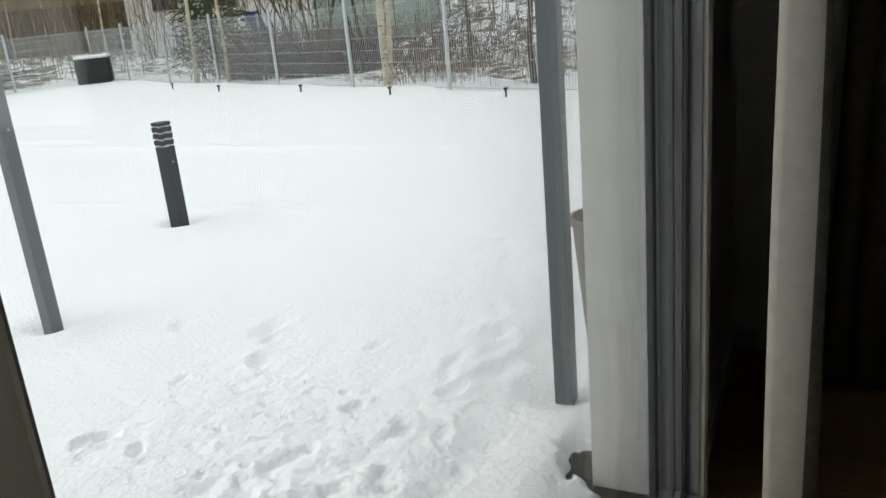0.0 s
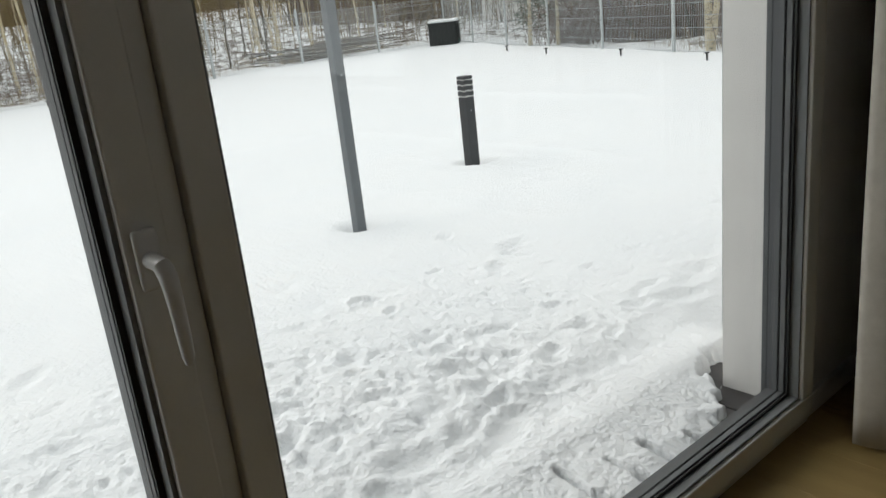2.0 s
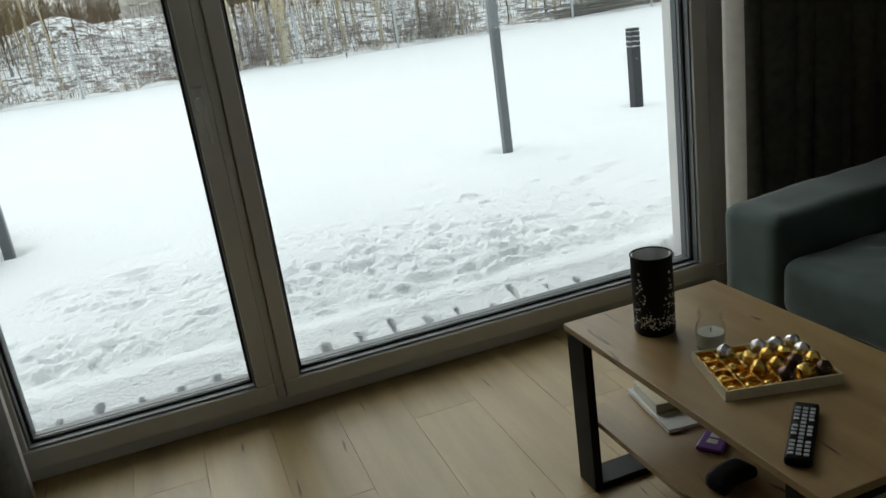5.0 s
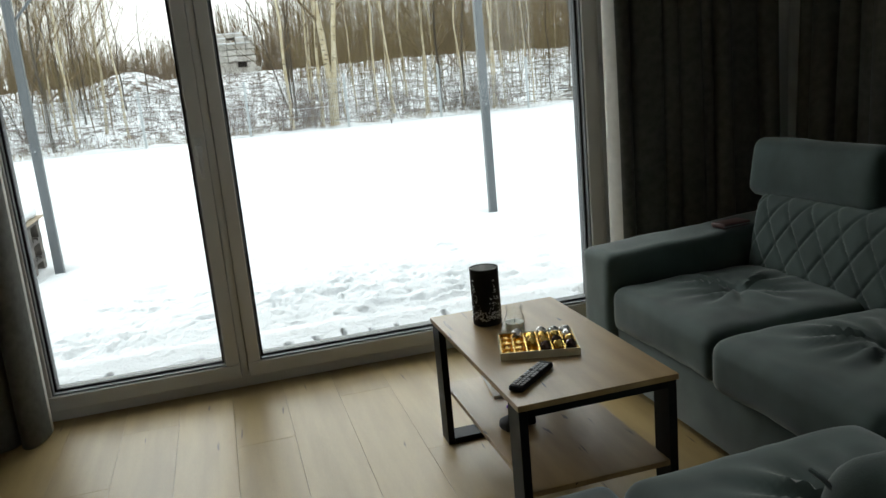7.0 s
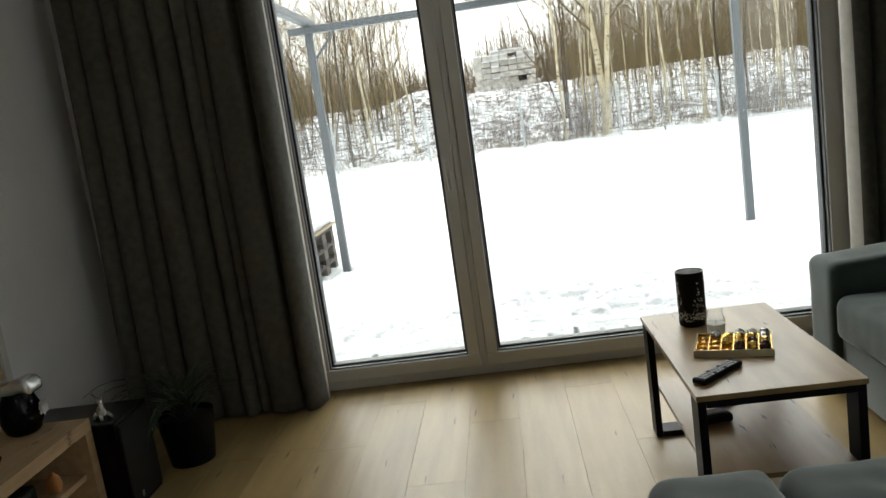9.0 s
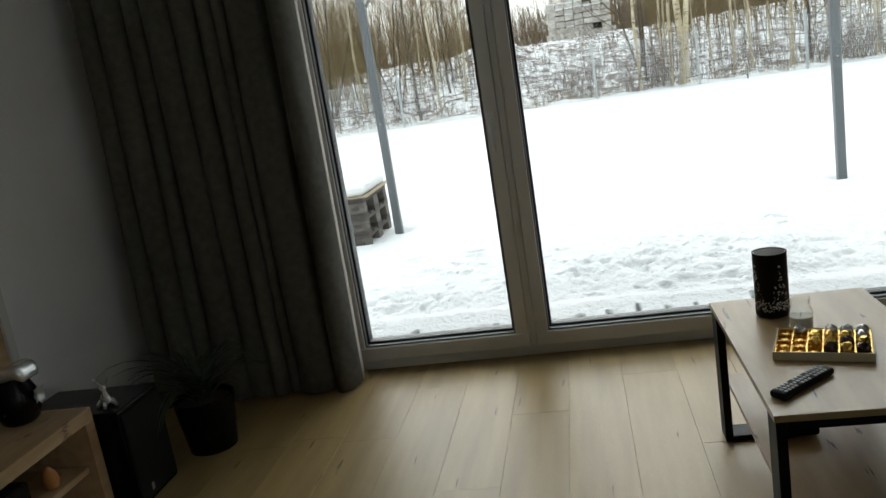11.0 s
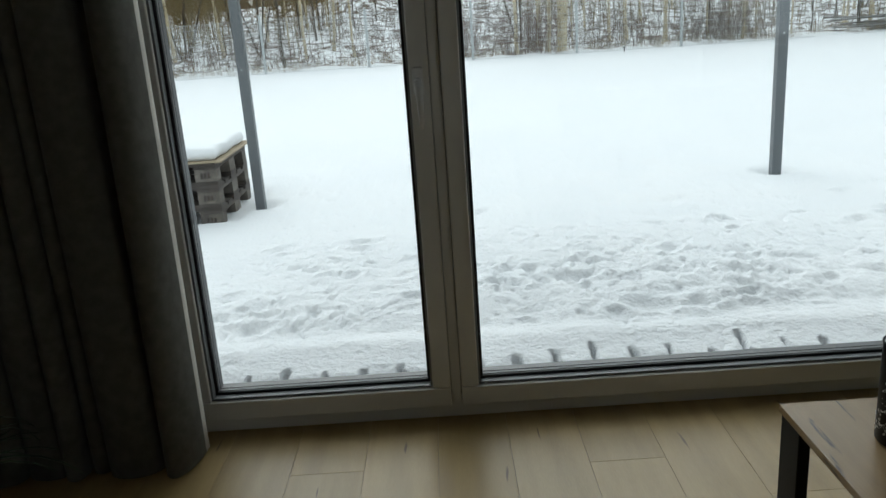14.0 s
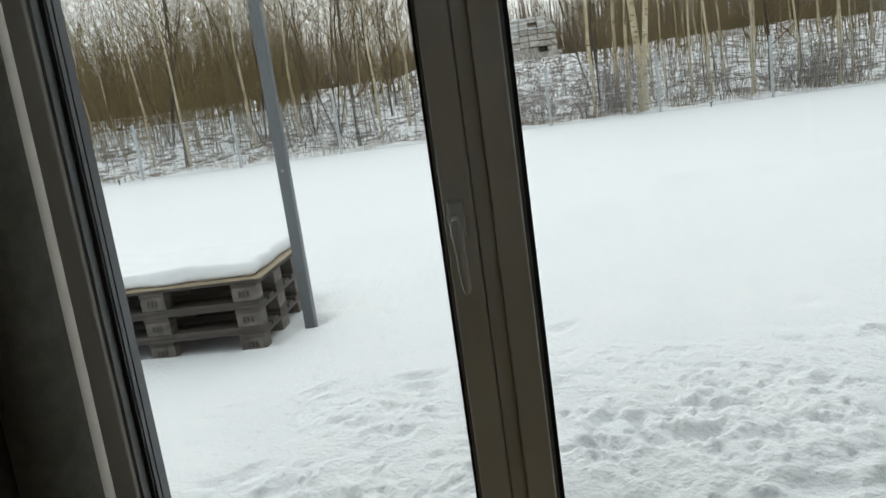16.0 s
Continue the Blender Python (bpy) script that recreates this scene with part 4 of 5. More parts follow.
# ---- garden: ground sheet ----
def lattice_noise(x, y, seed):
    """Smooth value noise on arrays, from -1 to 1."""
    xi, yi = np.floor(x).astype(np.int64), np.floor(y).astype(np.int64)
    fx, fy = x - xi, y - yi
    fx, fy = fx * fx * (3 - 2 * fx), fy * fy * (3 - 2 * fy)

    def h(a, b):
        v = (a * 374761393 + b * 668265263 + seed * 1442695041) & 0x7FFFFFFF
        v = ((v ^ (v >> 13)) * 1274126177) & 0x7FFFFFFF
        return ((v ^ (v >> 16)) & 0xFFFF) / 32767.5 - 1
    a, b, c, d = h(xi, yi), h(xi + 1, yi), h(xi, yi + 1), h(xi + 1, yi + 1)
    return (a * (1 - fx) + b * fx) * (1 - fy) + (c * (1 - fx) + d * fx) * fy


def smooth(a, b, v):
    t = np.clip((v - a) / (b - a), 0, 1)
    return t * t * (3 - 2 * t)


def wild_depth(x, y):
    """How far a place lies beyond the garden fence."""
    return np.maximum(y - 18.7, (x - 10.15 - 0.4125 * (y - 2.6)) * 0.92)


POSTS = ((-1.316, 2.90), (2.125, 2.90), (2.13, 0.48), (-1.316, 0.48))
SLIT = 0.1335
DECK_Z = 0.028


def height(x, y):
    d = wild_depth(x, y)
    out = smooth(0, 1.2, d)
    z = 0.098 - 0.10 * smooth(4, 14, np.maximum(y, x - 1))
    z = z + 0.016 * lattice_noise(x * 0.7, y * 0.7, 3) + 0.006 * lattice_noise(x * 2.3, y * 2.3, 5)
    # trodden strip in front of the window
    tread = np.exp(-((y - 1.05) / 0.62) ** 2) * smooth(-3.2, -1.0, x) * (1 - 0.6 * smooth(1.0, 2.4, x))
    wx, wy = x + 0.03 * lattice_noise(x * 9, y * 9, 17), y + 0.03 * lattice_noise(x * 9, y * 9, 18)

    def oct_(fx, fy, turn, seed):
        c, q = math.cos(turn), math.sin(turn)
        return lattice_noise((wx * c - wy * q) * fx, (wx * q + wy * c) * fy, seed)

    lump = 0.011 * oct_(6.5, 9, 0.2, 11) + 0.011 * oct_(16, 18, 0.9, 12) + 0.010 * oct_(31, 33, 0.5, 13) + 0.012 * oct_(62, 58, 1.1, 14)
    pits = np.maximum(0, oct_(10, 12, 0.4, 15) - 0.40) * 0.080 + np.maximum(0, oct_(25, 24, 0.8, 16) - 0.42) * 0.085
    z = z + (lump - pits) * (0.10 + 0.52 * tread * (0.62 + 0.55 * lattice_noise(x * 2.1 + 0.4, y * 2.6, 19))) * (1 - smooth(4, 7, y))
    z = z - 0.025 * np.exp(-((y - 0.62) / 0.13) ** 2) * smooth(-2.5, -1, x) + 0.014 * np.exp(-((y - 0.42) / 0.09) ** 2)
    rng = random.Random(6)
    for k in range(75 if np.min(y) < 5 else 0):
        cx = rng.uniform(-1.3, 2.6)
        cy = 0.55 + abs(rng.gauss(0, 0.75))
        a, s, dp = rng.uniform(-0.9, 0.9), rng.uniform(0.018, 0.048), rng.uniform(0.008, 0.024)
        u, v = (x - cx) * math.cos(a) + (y - cy) * math.sin(a), -(x - cx) * math.sin(a) + (y - cy) * math.cos(a)
        q = (u / (s * 1.9)) ** 2 + (v / s) ** 2
        z = z - dp * np.exp(-q ** 1.5) + dp * 0.3 * np.exp(-(np.sqrt(q) - 1.6) ** 2 * 4)
    for k in range(110 if np.min(y) < 5 else 0):
        cx, cy = rng.uniform(-3.0, 3.6), 0.6 + 3.6 * rng.random() ** 1.4
        sx, dp = rng.uniform(0.025, 0.07), rng.uniform(0.004, 0.012)
        z = z - dp * np.exp(-((x - cx) / (sx * rng.uniform(0.8, 1.5))) ** 2 - ((y - cy) / sx) ** 2)
    for px, py in POSTS + ((3.70, 3.55),):
        r = np.hypot(x - px, y - py)
        z = z - 0.060 * np.exp(-(r / 0.085) ** 2) + 0.010 * np.exp(-((r - 0.2) / 0.09) ** 2)
    z = z - 0.055 * smooth(-2.95, -2.7, x) * (1 - smooth(-1.46, -1.33, x)) * smooth(2.48, 2.62, y) * (1 - smooth(3.4, 3.6, y))
    z = np.where(y < 3.4, np.maximum(z, 0.052 + 0.2 * (z - 0.052)), z)
    # edge of the boards: the snow melts back in narrow slits over the joints
    k = np.round(x / SLIT)
    off = x - k * SLIT + 0.010 * lattice_noise(y * 14, k * 3.7, 21)
    reach = 0.235 + 0.10 * lattice_noise(k * 5.3, k * 0 + 0.5, 22)
    open_ = np.where(lattice_noise(k * 9.1, k * 0 + 7.5, 23) > -0.75, 1.0, 0.25)
    wd = 0.006 + 0.010 * np.abs(lattice_noise(y * 22, k * 5.1, 24))
    z = z - open_ * 0.125 * np.exp(-(off / wd) ** 4) * (1 - smooth(reach - 0.015, reach + 0.02, y))
    z = z - 0.022 * (1 - smooth(0.10, 0.22, y + 0.05 * lattice_noise(x * 9, y * 9, 25)))
    # thin, ragged snow at the foot of the reveal, bare boards in the corner
    thin = smooth(1.15, 1.55, x) * (1 - smooth(0.25, 0.62, y)) * (1 - smooth(1.95, 2.2, x))
    z = z - 0.026 * thin
    ragged = 0.07 * lattice_noise(x * 9, y * 9, 26) + 0.05 * lattice_noise(x * 26, y * 26, 27) + 0.03 * lattice_noise(x * 60, y * 60, 28)
    bare = smooth(1.52, 1.575, x - 0.9 * np.maximum(0, y - 0.20) + ragged) * (1 - smooth(0.34, 0.40, y + 0.5 * ragged))
    z = z - 0.09 * bare * (1 - smooth(1.80, 1.98, x))
    # wood floor beyond the fence: lumpy, rising to a low bank
    z = z + 2.35 * smooth(0, 46, d) + out * (0.10 * lattice_noise(x * 1.1, y * 1.1, 31) + 0.06 * lattice_noise(x * 3.1, y * 3.1, 32) + 0.25 * lattice_noise(x * 0.23, y * 0.23, 33) * smooth(1, 8, d))
    z = z + 0.06 * np.exp(-((d - 0.5) / 0.5) ** 2) * (0.4 + lattice_noise(x * 2, y * 2, 34))
    z = z + 1.3 * np.exp(-((x + 4.4) / 2.2) ** 2 - ((y - 47) / 3) ** 2) + 1.5 * np.exp(-((x - 27) / 4) ** 2 - ((y - 8.5) / 3.0) ** 2)
    return z


def steps(cuts):
    v = [cuts[0][0]]
    for (a, _), (b, s) in zip(cuts, cuts[1:]):
        n = max(1, int(round((b - a) / s)))
        v += [a + (b - a) * (i + 1) / n for i in range(n)]
    return np.array(v)


def ground():
    xs = steps([(-420, 0), (-120, 60), (-40, 8), (-14, 1.0), (-4, 0.25), (-1.15, 0.05), (2.0, 0.0068), (4.2, 0.035), (8, 0.2), (34, 0.6), (70, 6), (420, 60)])
    ys = steps([(0.119, 0), (0.62, 0.0125), (2.0, 0.0145), (3.2, 0.03), (4.6, 0.06), (8, 0.2), (18, 0.6), (34, 0.4), (70, 1.2), (120, 8), (420, 60)])
    X, Y = np.meshgrid(xs, ys)
    Z = height(X, Y)
    nx, ny = len(xs), len(ys)
    co = np.stack([X, Y, Z], -1).reshape(-1, 3)
    i = np.arange(nx - 1)[None, :] + np.arange(ny - 1)[:, None] * nx
    quads = np.stack([i, i + 1, i + 1 + nx, i + nx], -1).reshape(-1, 4)
    me = bpy.data.meshes.new("ground")
    me.from_pydata(co.tolist(), [], quads.tolist())
    at = me.attributes.new("wild", "FLOAT", "POINT")
    at.data.foreach_set("value", smooth(0.3, 1.8, wild_depth(X, Y)).ravel().astype(np.float32))
    me.polygons.foreach_set("use_smooth", [True] * len(me.polygons))
    me.materials.append(M_GROUND)
    tagged(new("ground", me), "snow-covered garden and wood floor, trodden by the window", "snowy ground", "", "structure")


ground()


def gz(x, y):
    return float(height(np.array([float(x)]), np.array([float(y)]))[0])


# ground behind the house, out of sight
block("ground_behind", (-420, -420, -0.6), (420, -6.7, -0.1), M_SNOW, label="plain snow behind the house", category="snowy ground")


# ---- pergola ----
def pergola():
    p = thing("pergola", pose(0, 0, 0), "grey steel pergola frame standing in the snow", "pergola")
    top = 2.16
    for x, y in POSTS:
        po = part("post", box_bm((x - 0.031, y - 0.031, -0.02), (x + 0.031, y + 0.031, top - 0.0605), 0.004), M_POST, p)
        part("bolt", box_bm((x - 0.006, y - 0.037, 0.98), (x + 0.006, y - 0.0315, 0.992), 0.002), M_ZINC, po, "small zinc bolt")
    x0, x1 = POSTS[0][0], POSTS[1][0]
    part("beam", box_bm((x0 - 0.16, 2.86, top - 0.06), (x1 + 0.16, 2.94, top), 0.004), M_POST, p)
    part("beam", box_bm((x0 - 0.16, 0.45, top - 0.06), (x1 + 0.16, 0.53, top), 0.004), M_POST, p)
    for x in (x0, x1):
        part("side_beam", box_bm((x - 0.035, 0.29, top + 0.001), (x + 0.035, 3.06, top + 0.06), 0.004), M_POST, p)
    for x, s in ((x0, 1), (x1, -1)):
        bm = bmesh.new()
        add_tube(bm, [(x + s * 0.035, 2.90, top - 0.26), (x + s * 0.22, 2.90, top - 0.058)], [0.012, 0.012], 6)
        part("brace", bm, M_POST, p, "thin diagonal brace")
    part("awning_bar", box_bm((0.0, 2.80, top + 0.005), (0.95, 2.83, top + 0.03), 0.003), M_POST, p)
    part("awning_bar", box_bm((0.0, 2.84, top + 0.002), (0.92, 2.858, top + 0.02), 0.003), M_POST, p)
    for x in (0.28, 0.62, 0.9):
        bm = bmesh.new()
        add_tube(bm, [(x, 2.82, top + 0.02), (x - 0.05, 2.4, top + 0.30)], [0.01, 0.01], 6)
        part("awning_arm", bm, M_POST, p)


pergola()


def bollard():
    x, y, w = 3.70, 3.57, 0.043
    b = thing("bollard_lamp", pose(x, y, 0.0), "black square bollard lamp with pale louvres", "bollard lamp")
    part("column", box_bm((-w, -w, -0.02), (w, w, 0.605), 0.004), M_BOLLARD, b)
    part("core", box_bm((-w + 0.006, -w + 0.006, 0.6055), (w - 0.006, w - 0.006, 0.7395)), M_LOUVRE, b, "pale lamp core")
    for i in range(3):
        z = 0.617 + i * 0.042
        bm = bmesh.new()
        n = 10
        for face in range(4):
            r = pose(0, 0, 0, 0, 0, 90 * face)
            rows = []
            for k in range(n + 1):
                f = k / n
                xx = -w + 2 * w * f
                dz = 0.004 * math.sin(f * math.pi * 2)
                rows.append([bm.verts.new(r @ Vector((xx, -w + o, z + dz + h))) for o, h in ((0.0, 0), (0.016, 0.002), (0.016, 0.031), (0.0, 0.029))])
            for a, c in zip(rows, rows[1:]):
                for q in range(4):
                    bm.faces.new((a[q], a[(q + 1) % 4], c[(q + 1) % 4], c[q]))
        part("louvre", bm, M_BOLLARD, b)
    part("cap", box_bm((-w, -w, 0.740), (w, w, 0.762), 0.003), M_BOLLARD, b)
    part("screw", box_bm((-0.004, -w - 0.003, 0.50), (0.004, -w - 0.0005, 0.508)), M_ZINC, b)


bollard()
e = thing("planter", pose(2.585, 0.435, 0.03), "tall tapered taupe planter in the snow", "planter")
part("pot", lathe(((0.08, 0), (0.088, 0.01), (0.130, 0.50), (0.140, 0.505), (0.140, 0.53), (0.128, 0.53), (0.120, 0.45), (0.02, 0.44)), 40), M_POT_OUT, e, smooth=True)
part("snow", lathe(((0.07, 0.441), (0.119, 0.455), (0.10, 0.475), (0.02, 0.485)), 30), M_SNOW, e, "snow filling the pot", smooth=True)


def pallet_stack():
    x1, y0, w, d = -1.50, 2.62, 1.20, 0.80
    z = 0.02
    for level in range(3):
        p = thing("pallet", pose(x1, y0, z), "grey weathered wooden euro pallet in a stack", "pallet", "stacked pallets")
        for r in range(3):
            yy = (0.0, d / 2 - 0.07, d - 0.10)[r]
            ww = (0.10, 0.145, 0.10)[r]
            part("runner", box_bm((-w, yy, 0), (0, yy + ww, 0.022), 0.002), M_PALLET, p)
            for c in range(3):
                xx = (-w, -w / 2 - 0.07, -0.145)[c]
                blk = part("wood_block", box_bm((xx + 0.002, yy + 0.002, 0.0225), (xx + 0.143, yy + ww - 0.002, 0.100), 0.003), M_BLOCK, p)
                if r == 0 and c > 0:
                    for q in range(3):
                        part("stamp_bar", box_bm((xx + 0.04 + q * 0.022, yy + 0.0003, 0.045), (xx + 0.055 + q * 0.022, yy + 0.0018, 0.078)), M_INK, blk, "dark stamped bar")
        for c in range(3):
            xx = (-w, -w / 2 - 0.0725, -0.145)[c]
            part("stringer", box_bm((xx, 0, 0.1005), (xx + 0.145, d, 0.122), 0.002), M_PALLET, p)
        for k in range(5):
            yy = (0, 0.175, 0.328, 0.5, 0.655)[k]
            part("deck_board", box_bm((-w, yy, 0.1225), (0, yy + (0.145 if k in (0, 2, 4) else 0.10), 0.1435), 0.002), M_PALLET, p)
        z += 0.144
    ply = thing("plywood_sheet", pose(x1, y0, z), "thin plywood sheet on the pallet stack", "plywood")
    part("sheet", box_bm((-w - 0.02, -0.03, 0.001), (0.045, d + 0.03, 0.011), 0.002), M_PLY, ply)
    n = (60, 40, 6)

    def sh(p, u):
        if u.z > 0:
            p.z += 0.018 * noise.noise(Vector((p.x * 2.4, p.y * 2.4, 3))) + 0.010 * noise.noise(Vector((p.x * 7, p.y * 7, 1)))
        e1 = 0.03 * noise.noise(Vector((p.x * 5, p.y * 5, 7)))
        p.x += e1 * u.x
        p.y += e1 * u.y
        return p
    bm = soft_box((w + 0.02, d + 0.0, 0.085), 0.040, n, sh)
    bmesh.ops.translate(bm, vec=(x1 - w / 2 + 0.0, y0 + d / 2, z + 0.011 + 0.040), verts=bm.verts[:])
    ob = mesh_ob("snow_cap", bm, M_SNOW, True)
    tagged(ob, "thick smooth layer of snow on the plywood", "snow", "", "")


pallet_stack()


def deck():
    d = thing("terrace_deck", pose(0, 0, 0), "grey grooved terrace boards under melting snow", "deck", "", "structure")
    proto = box_bm((-0.0635, 0.121, DECK_Z - 0.025), (0.0635, 3.2, DECK_Z), 0.003, 1)
    first = part("board", proto, M_DECK, d)
    first.matrix_basis = pose(-2.5 * SLIT - 12 * SLIT, 0, 0)
    for k in range(1, 32):
        b = new("board", first.data)
        b.parent = d
        b.matrix_basis = pose(-14.5 * SLIT + k * SLIT, 0, -0.0008 * (k % 3))


# ---- thin rods by the thousand ----
def rods(name, P0, P1, R0, R1, material):
    """Three-sided tapered rods from P0 to P1 as one mesh."""
    P0, P1 = np.asarray(P0, float), np.asarray(P1, float)
    n = len(P0)
    R0, R1 = np.broadcast_to(R0, n), np.broadcast_to(R1, n)
    d = P1 - P0
    d /= np.linalg.norm(d, axis=1, keepdims=True) + 1e-9
    ref = np.where(np.abs(d[:, 2:3]) > 0.8, np.array([[1.0, 0.2, 0]]), np.array([[0.0, 0.1, 1]]))
    u = np.cross(d, ref)
    u /= np.linalg.norm(u, axis=1, keepdims=True)
    v = np.cross(d, u)
    ring = []
    for P, R in ((P0, R0), (P1, R1)):
        for k in range(3):
            a = 2 * math.pi * k / 3
            ring.append(P + (u * math.cos(a) + v * math.sin(a)) * R[:, None])
    co = np.stack(ring, 1).reshape(-1, 3)
    b = np.arange(n)[:, None] * 6
    faces = np.concatenate([b + np.array([[0, 1, 4, 3]]), b + np.array([[1, 2, 5, 4]]), b + np.array([[2, 0, 3, 5]])])
    me = bpy.data.meshes.new(name)
    me.from_pydata(co.tolist(), [], faces.tolist())
    me.materials.append(material)
    me.update()
    return me


# ---- wire fence ----
def wire_panel(length, h):
    P0, P1 = [], []
    for x in np.arange(0.03, length - 0.02, 0.05):
        P0.append((x, 0, 0.03))
        P1.append((x, 0, h))
    for z in (0.06, 0.25, 0.45, 0.65, 0.85, 1.05, 1.25, h - 0.03):
        for y in (-0.006, 0.006):
            P0.append((0.0, y, z))
            P1.append((length, y, z))
    r = np.array([0.0042] * (len(P0)))
    return rods("wire_panel", P0, P1, r, r, M_ZINC)


def fence(ends, n, name_label, skip=False):
    f = thing("fence", pose(0, 0, 0), name_label, "fence", "garden fences")
    (ax, ay), (bx, by) = ends
    L = math.hypot(bx - ax, by - ay) / n
    ang = math.degrees(math.atan2(by - ay, bx - ax))
    panel = wire_panel(L - 0.05, 1.40)
    post = None
    for k in range(n + 1):
        x, y = ax + (bx - ax) * k / n, ay + (by - ay) * k / n
        z = gz(x, y) - 0.04
        if not (skip and k == n):
            if post is None:
                post = part("post", box_bm((-0.03, -0.02, -0.1), (0.03, 0.02, 1.50), 0.003), M_ZINC, f)
                ob = post
            else:
                ob = new("post", post.data)
                ob.parent = f
            ob.matrix_basis = pose(x, y, z, 0, 0, ang)
        if k < n:
            w = new("wire_panel", panel)
            w.parent = f
            x2, y2 = ax + (bx - ax) * (k + 1) / n, ay + (by - ay) * (k + 1) / n
            tilt = math.degrees(math.atan2(gz(x2, y2) - 0.04 - z, L))
            w.matrix_basis = pose(x, y, z, 0, -tilt, ang) @ Matrix.Translation((0.025, -0.028, 0))


fence(((-20.43, 18.6), (16.81, 18.6)), 14, "grey wire-mesh panel fence along the wood", True)
fence(((8.10, -2.0), (16.81, 18.6)), 9, "grey wire-mesh panel fence along the side plot")
for i, (x, y) in enumerate(((12.30, 10.4), (11.40, 7.86), (10.55, 5.66), (9.80, 3.52), (13.4, 12.6), (4.6, 18.1), (-10.2, 18.1))):
    e = thing("garden_stake", pose(x, y, gz(x, y) - 0.05), "short dark garden stake in the snow", "garden stake", "garden stakes")
    part("stake", box_bm((-0.012, -0.012, 0), (0.012, 0.012, 0.15), 0.002), M_BIN, e)
    part("head", box_bm((-0.035, -0.02, 0.1505), (0.035, 0.02, 0.175), 0.004), M_BIN, e)


def composter():
    x, y = 16.0, 17.7
    c = thing("compost_bin", pose(x, y, gz(x, y) - 0.03, 0, 0, 40) @ Matrix.Scale(0.86, 4), "black square compost bin capped with snow", "compost bin")
    for k in range(4):
        bm = box_bm((-0.48, -0.48, 0.02), (0.48, -0.445, 0.74), 0.01)
        for q in range(6):
            add_box(bm, (-0.44 + q * 0.15, -0.50, 0.05), (-0.36 + q * 0.15, -0.4801, 0.70))
        bmesh.ops.transform(bm, matrix=pose(0, 0, 0, 0, 0, 90 * k), verts=bm.verts[:])
        part("side_wall", bm, M_BIN, c)
    part("lid", box_bm((-0.51, -0.51, 0.741), (0.51, 0.51, 0.79), 0.02), M_BIN, c)
    part("hatch", box_bm((-0.30, -0.515, 0.0), (0.05, -0.5005, 0.20), 0.006), M_BIN_GREEN, c, "green lower hatch")
    bm = soft_box((0.98, 0.98, 0.10), 0.045, (16, 16, 4), lambda p, u: p + Vector((0, 0, 0.84 + (0.02 * noise.noise(p * 4) if u.z > 0 else 0))))
    ob = mesh_ob("snow_cap", bm, M_SNOW, True)
    ob.matrix_basis = c.matrix_basis.copy()
    tagged(ob, "round cap of snow on the compost bin", "snow")


composter()


# ---- bare trees ----
def bare_tree(name, seed, h, r, bark, lean, fork, label, category, first=0.28, nb=20, spread=0.9):
    rng = random.Random(seed)
    t = thing(name, pose(0, 0, 0), label, category, "trees of the wood")
    trunk, crown = bmesh.new(), bmesh.new()
    stems = []
    for s in range(fork):
        a = rng.uniform(0, 6.28)
        ln = lean + (0.16 if fork > 1 else 0) * (s + 0.4)
        pts, rad = [], []
        wob = Vector((0, 0, 0))
        for i in range(11):
            f = i / 10
            wob += Vector((rng.uniform(-1, 1), rng.uniform(-1, 1), 0)) * 0.012 * h * (0.4 + f)
            pts.append(Vector((math.cos(a) * ln * h * f, math.sin(a) * ln * h * f, h * f - 0.25 * (1 - f))) + wob)
            rad.append(r * (1.35 if i == 0 else 1) * ((1 - f) ** 0.8 * 0.94 + 0.06) * (0.8 if s else 1))
        add_tube(trunk, pts, rad, 8)
        stems.append((pts, rad))

    def at(pts, f):
        q = f * (len(pts) - 1)
        i = min(int(q), len(pts) - 2)
        return pts[i].lerp(pts[i + 1], q - i)

    for pts, rad in stems:
        for b in range(nb):
            f = first + (0.97 - first) * (b + rng.random()) / nb
            o = at(pts, f)
            a = rng.uniform(0, 6.28)
            up = rng.uniform(0.75, 1.5)
            d = Vector((math.cos(a), math.sin(a), up)).normalized()
            L = h * (0.10 + 0.20 * (1 - f)) * spread * rng.uniform(0.7, 1.25)
            bp = [o, o + d * L * 0.5, o + d * L + Vector((0, 0, L * rng.uniform(-0.1, 0.18)))]
            br = r * (0.14 + 0.30 * (1 - f))
            add_tube(crown, bp, [br, br * 0.6, br * 0.22], 4, False)
            for k in range(5):
                o2 = bp[0].lerp(bp[1], rng.uniform(0.4, 1)) if k < 2 else bp[1].lerp(bp[2], rng.random())
                d2 = (d + Vector((rng.uniform(-1, 1), rng.uniform(-1, 1), rng.uniform(-0.5, 0.6))) * 0.8).normalized()
                L2 = L * rng.uniform(0.3, 0.6)
                e2 = o2 + d2 * L2
                add_tube(crown, [o2, e2], [br * 0.36, br * 0.12], 3, False)
                for _ in range(3):
                    o3 = o2.lerp(e2, rng.uniform(0.3, 1))
                    d3 = (d2 + Vector((rng.uniform(-1, 1), rng.uniform(-1, 1), rng.uniform(-0.7, 0.5)))).normalized()
                    add_tube(crown, [o3, o3 + d3 * L2 * rng.uniform(0.4, 0.8)], [br * 0.16, br * 0.07], 3, False)
    part("trunk", trunk, bark, t, smooth=True)
    part("crown", crown, M_TWIG, t, "bare thin twigs", recalc=False)
    return t


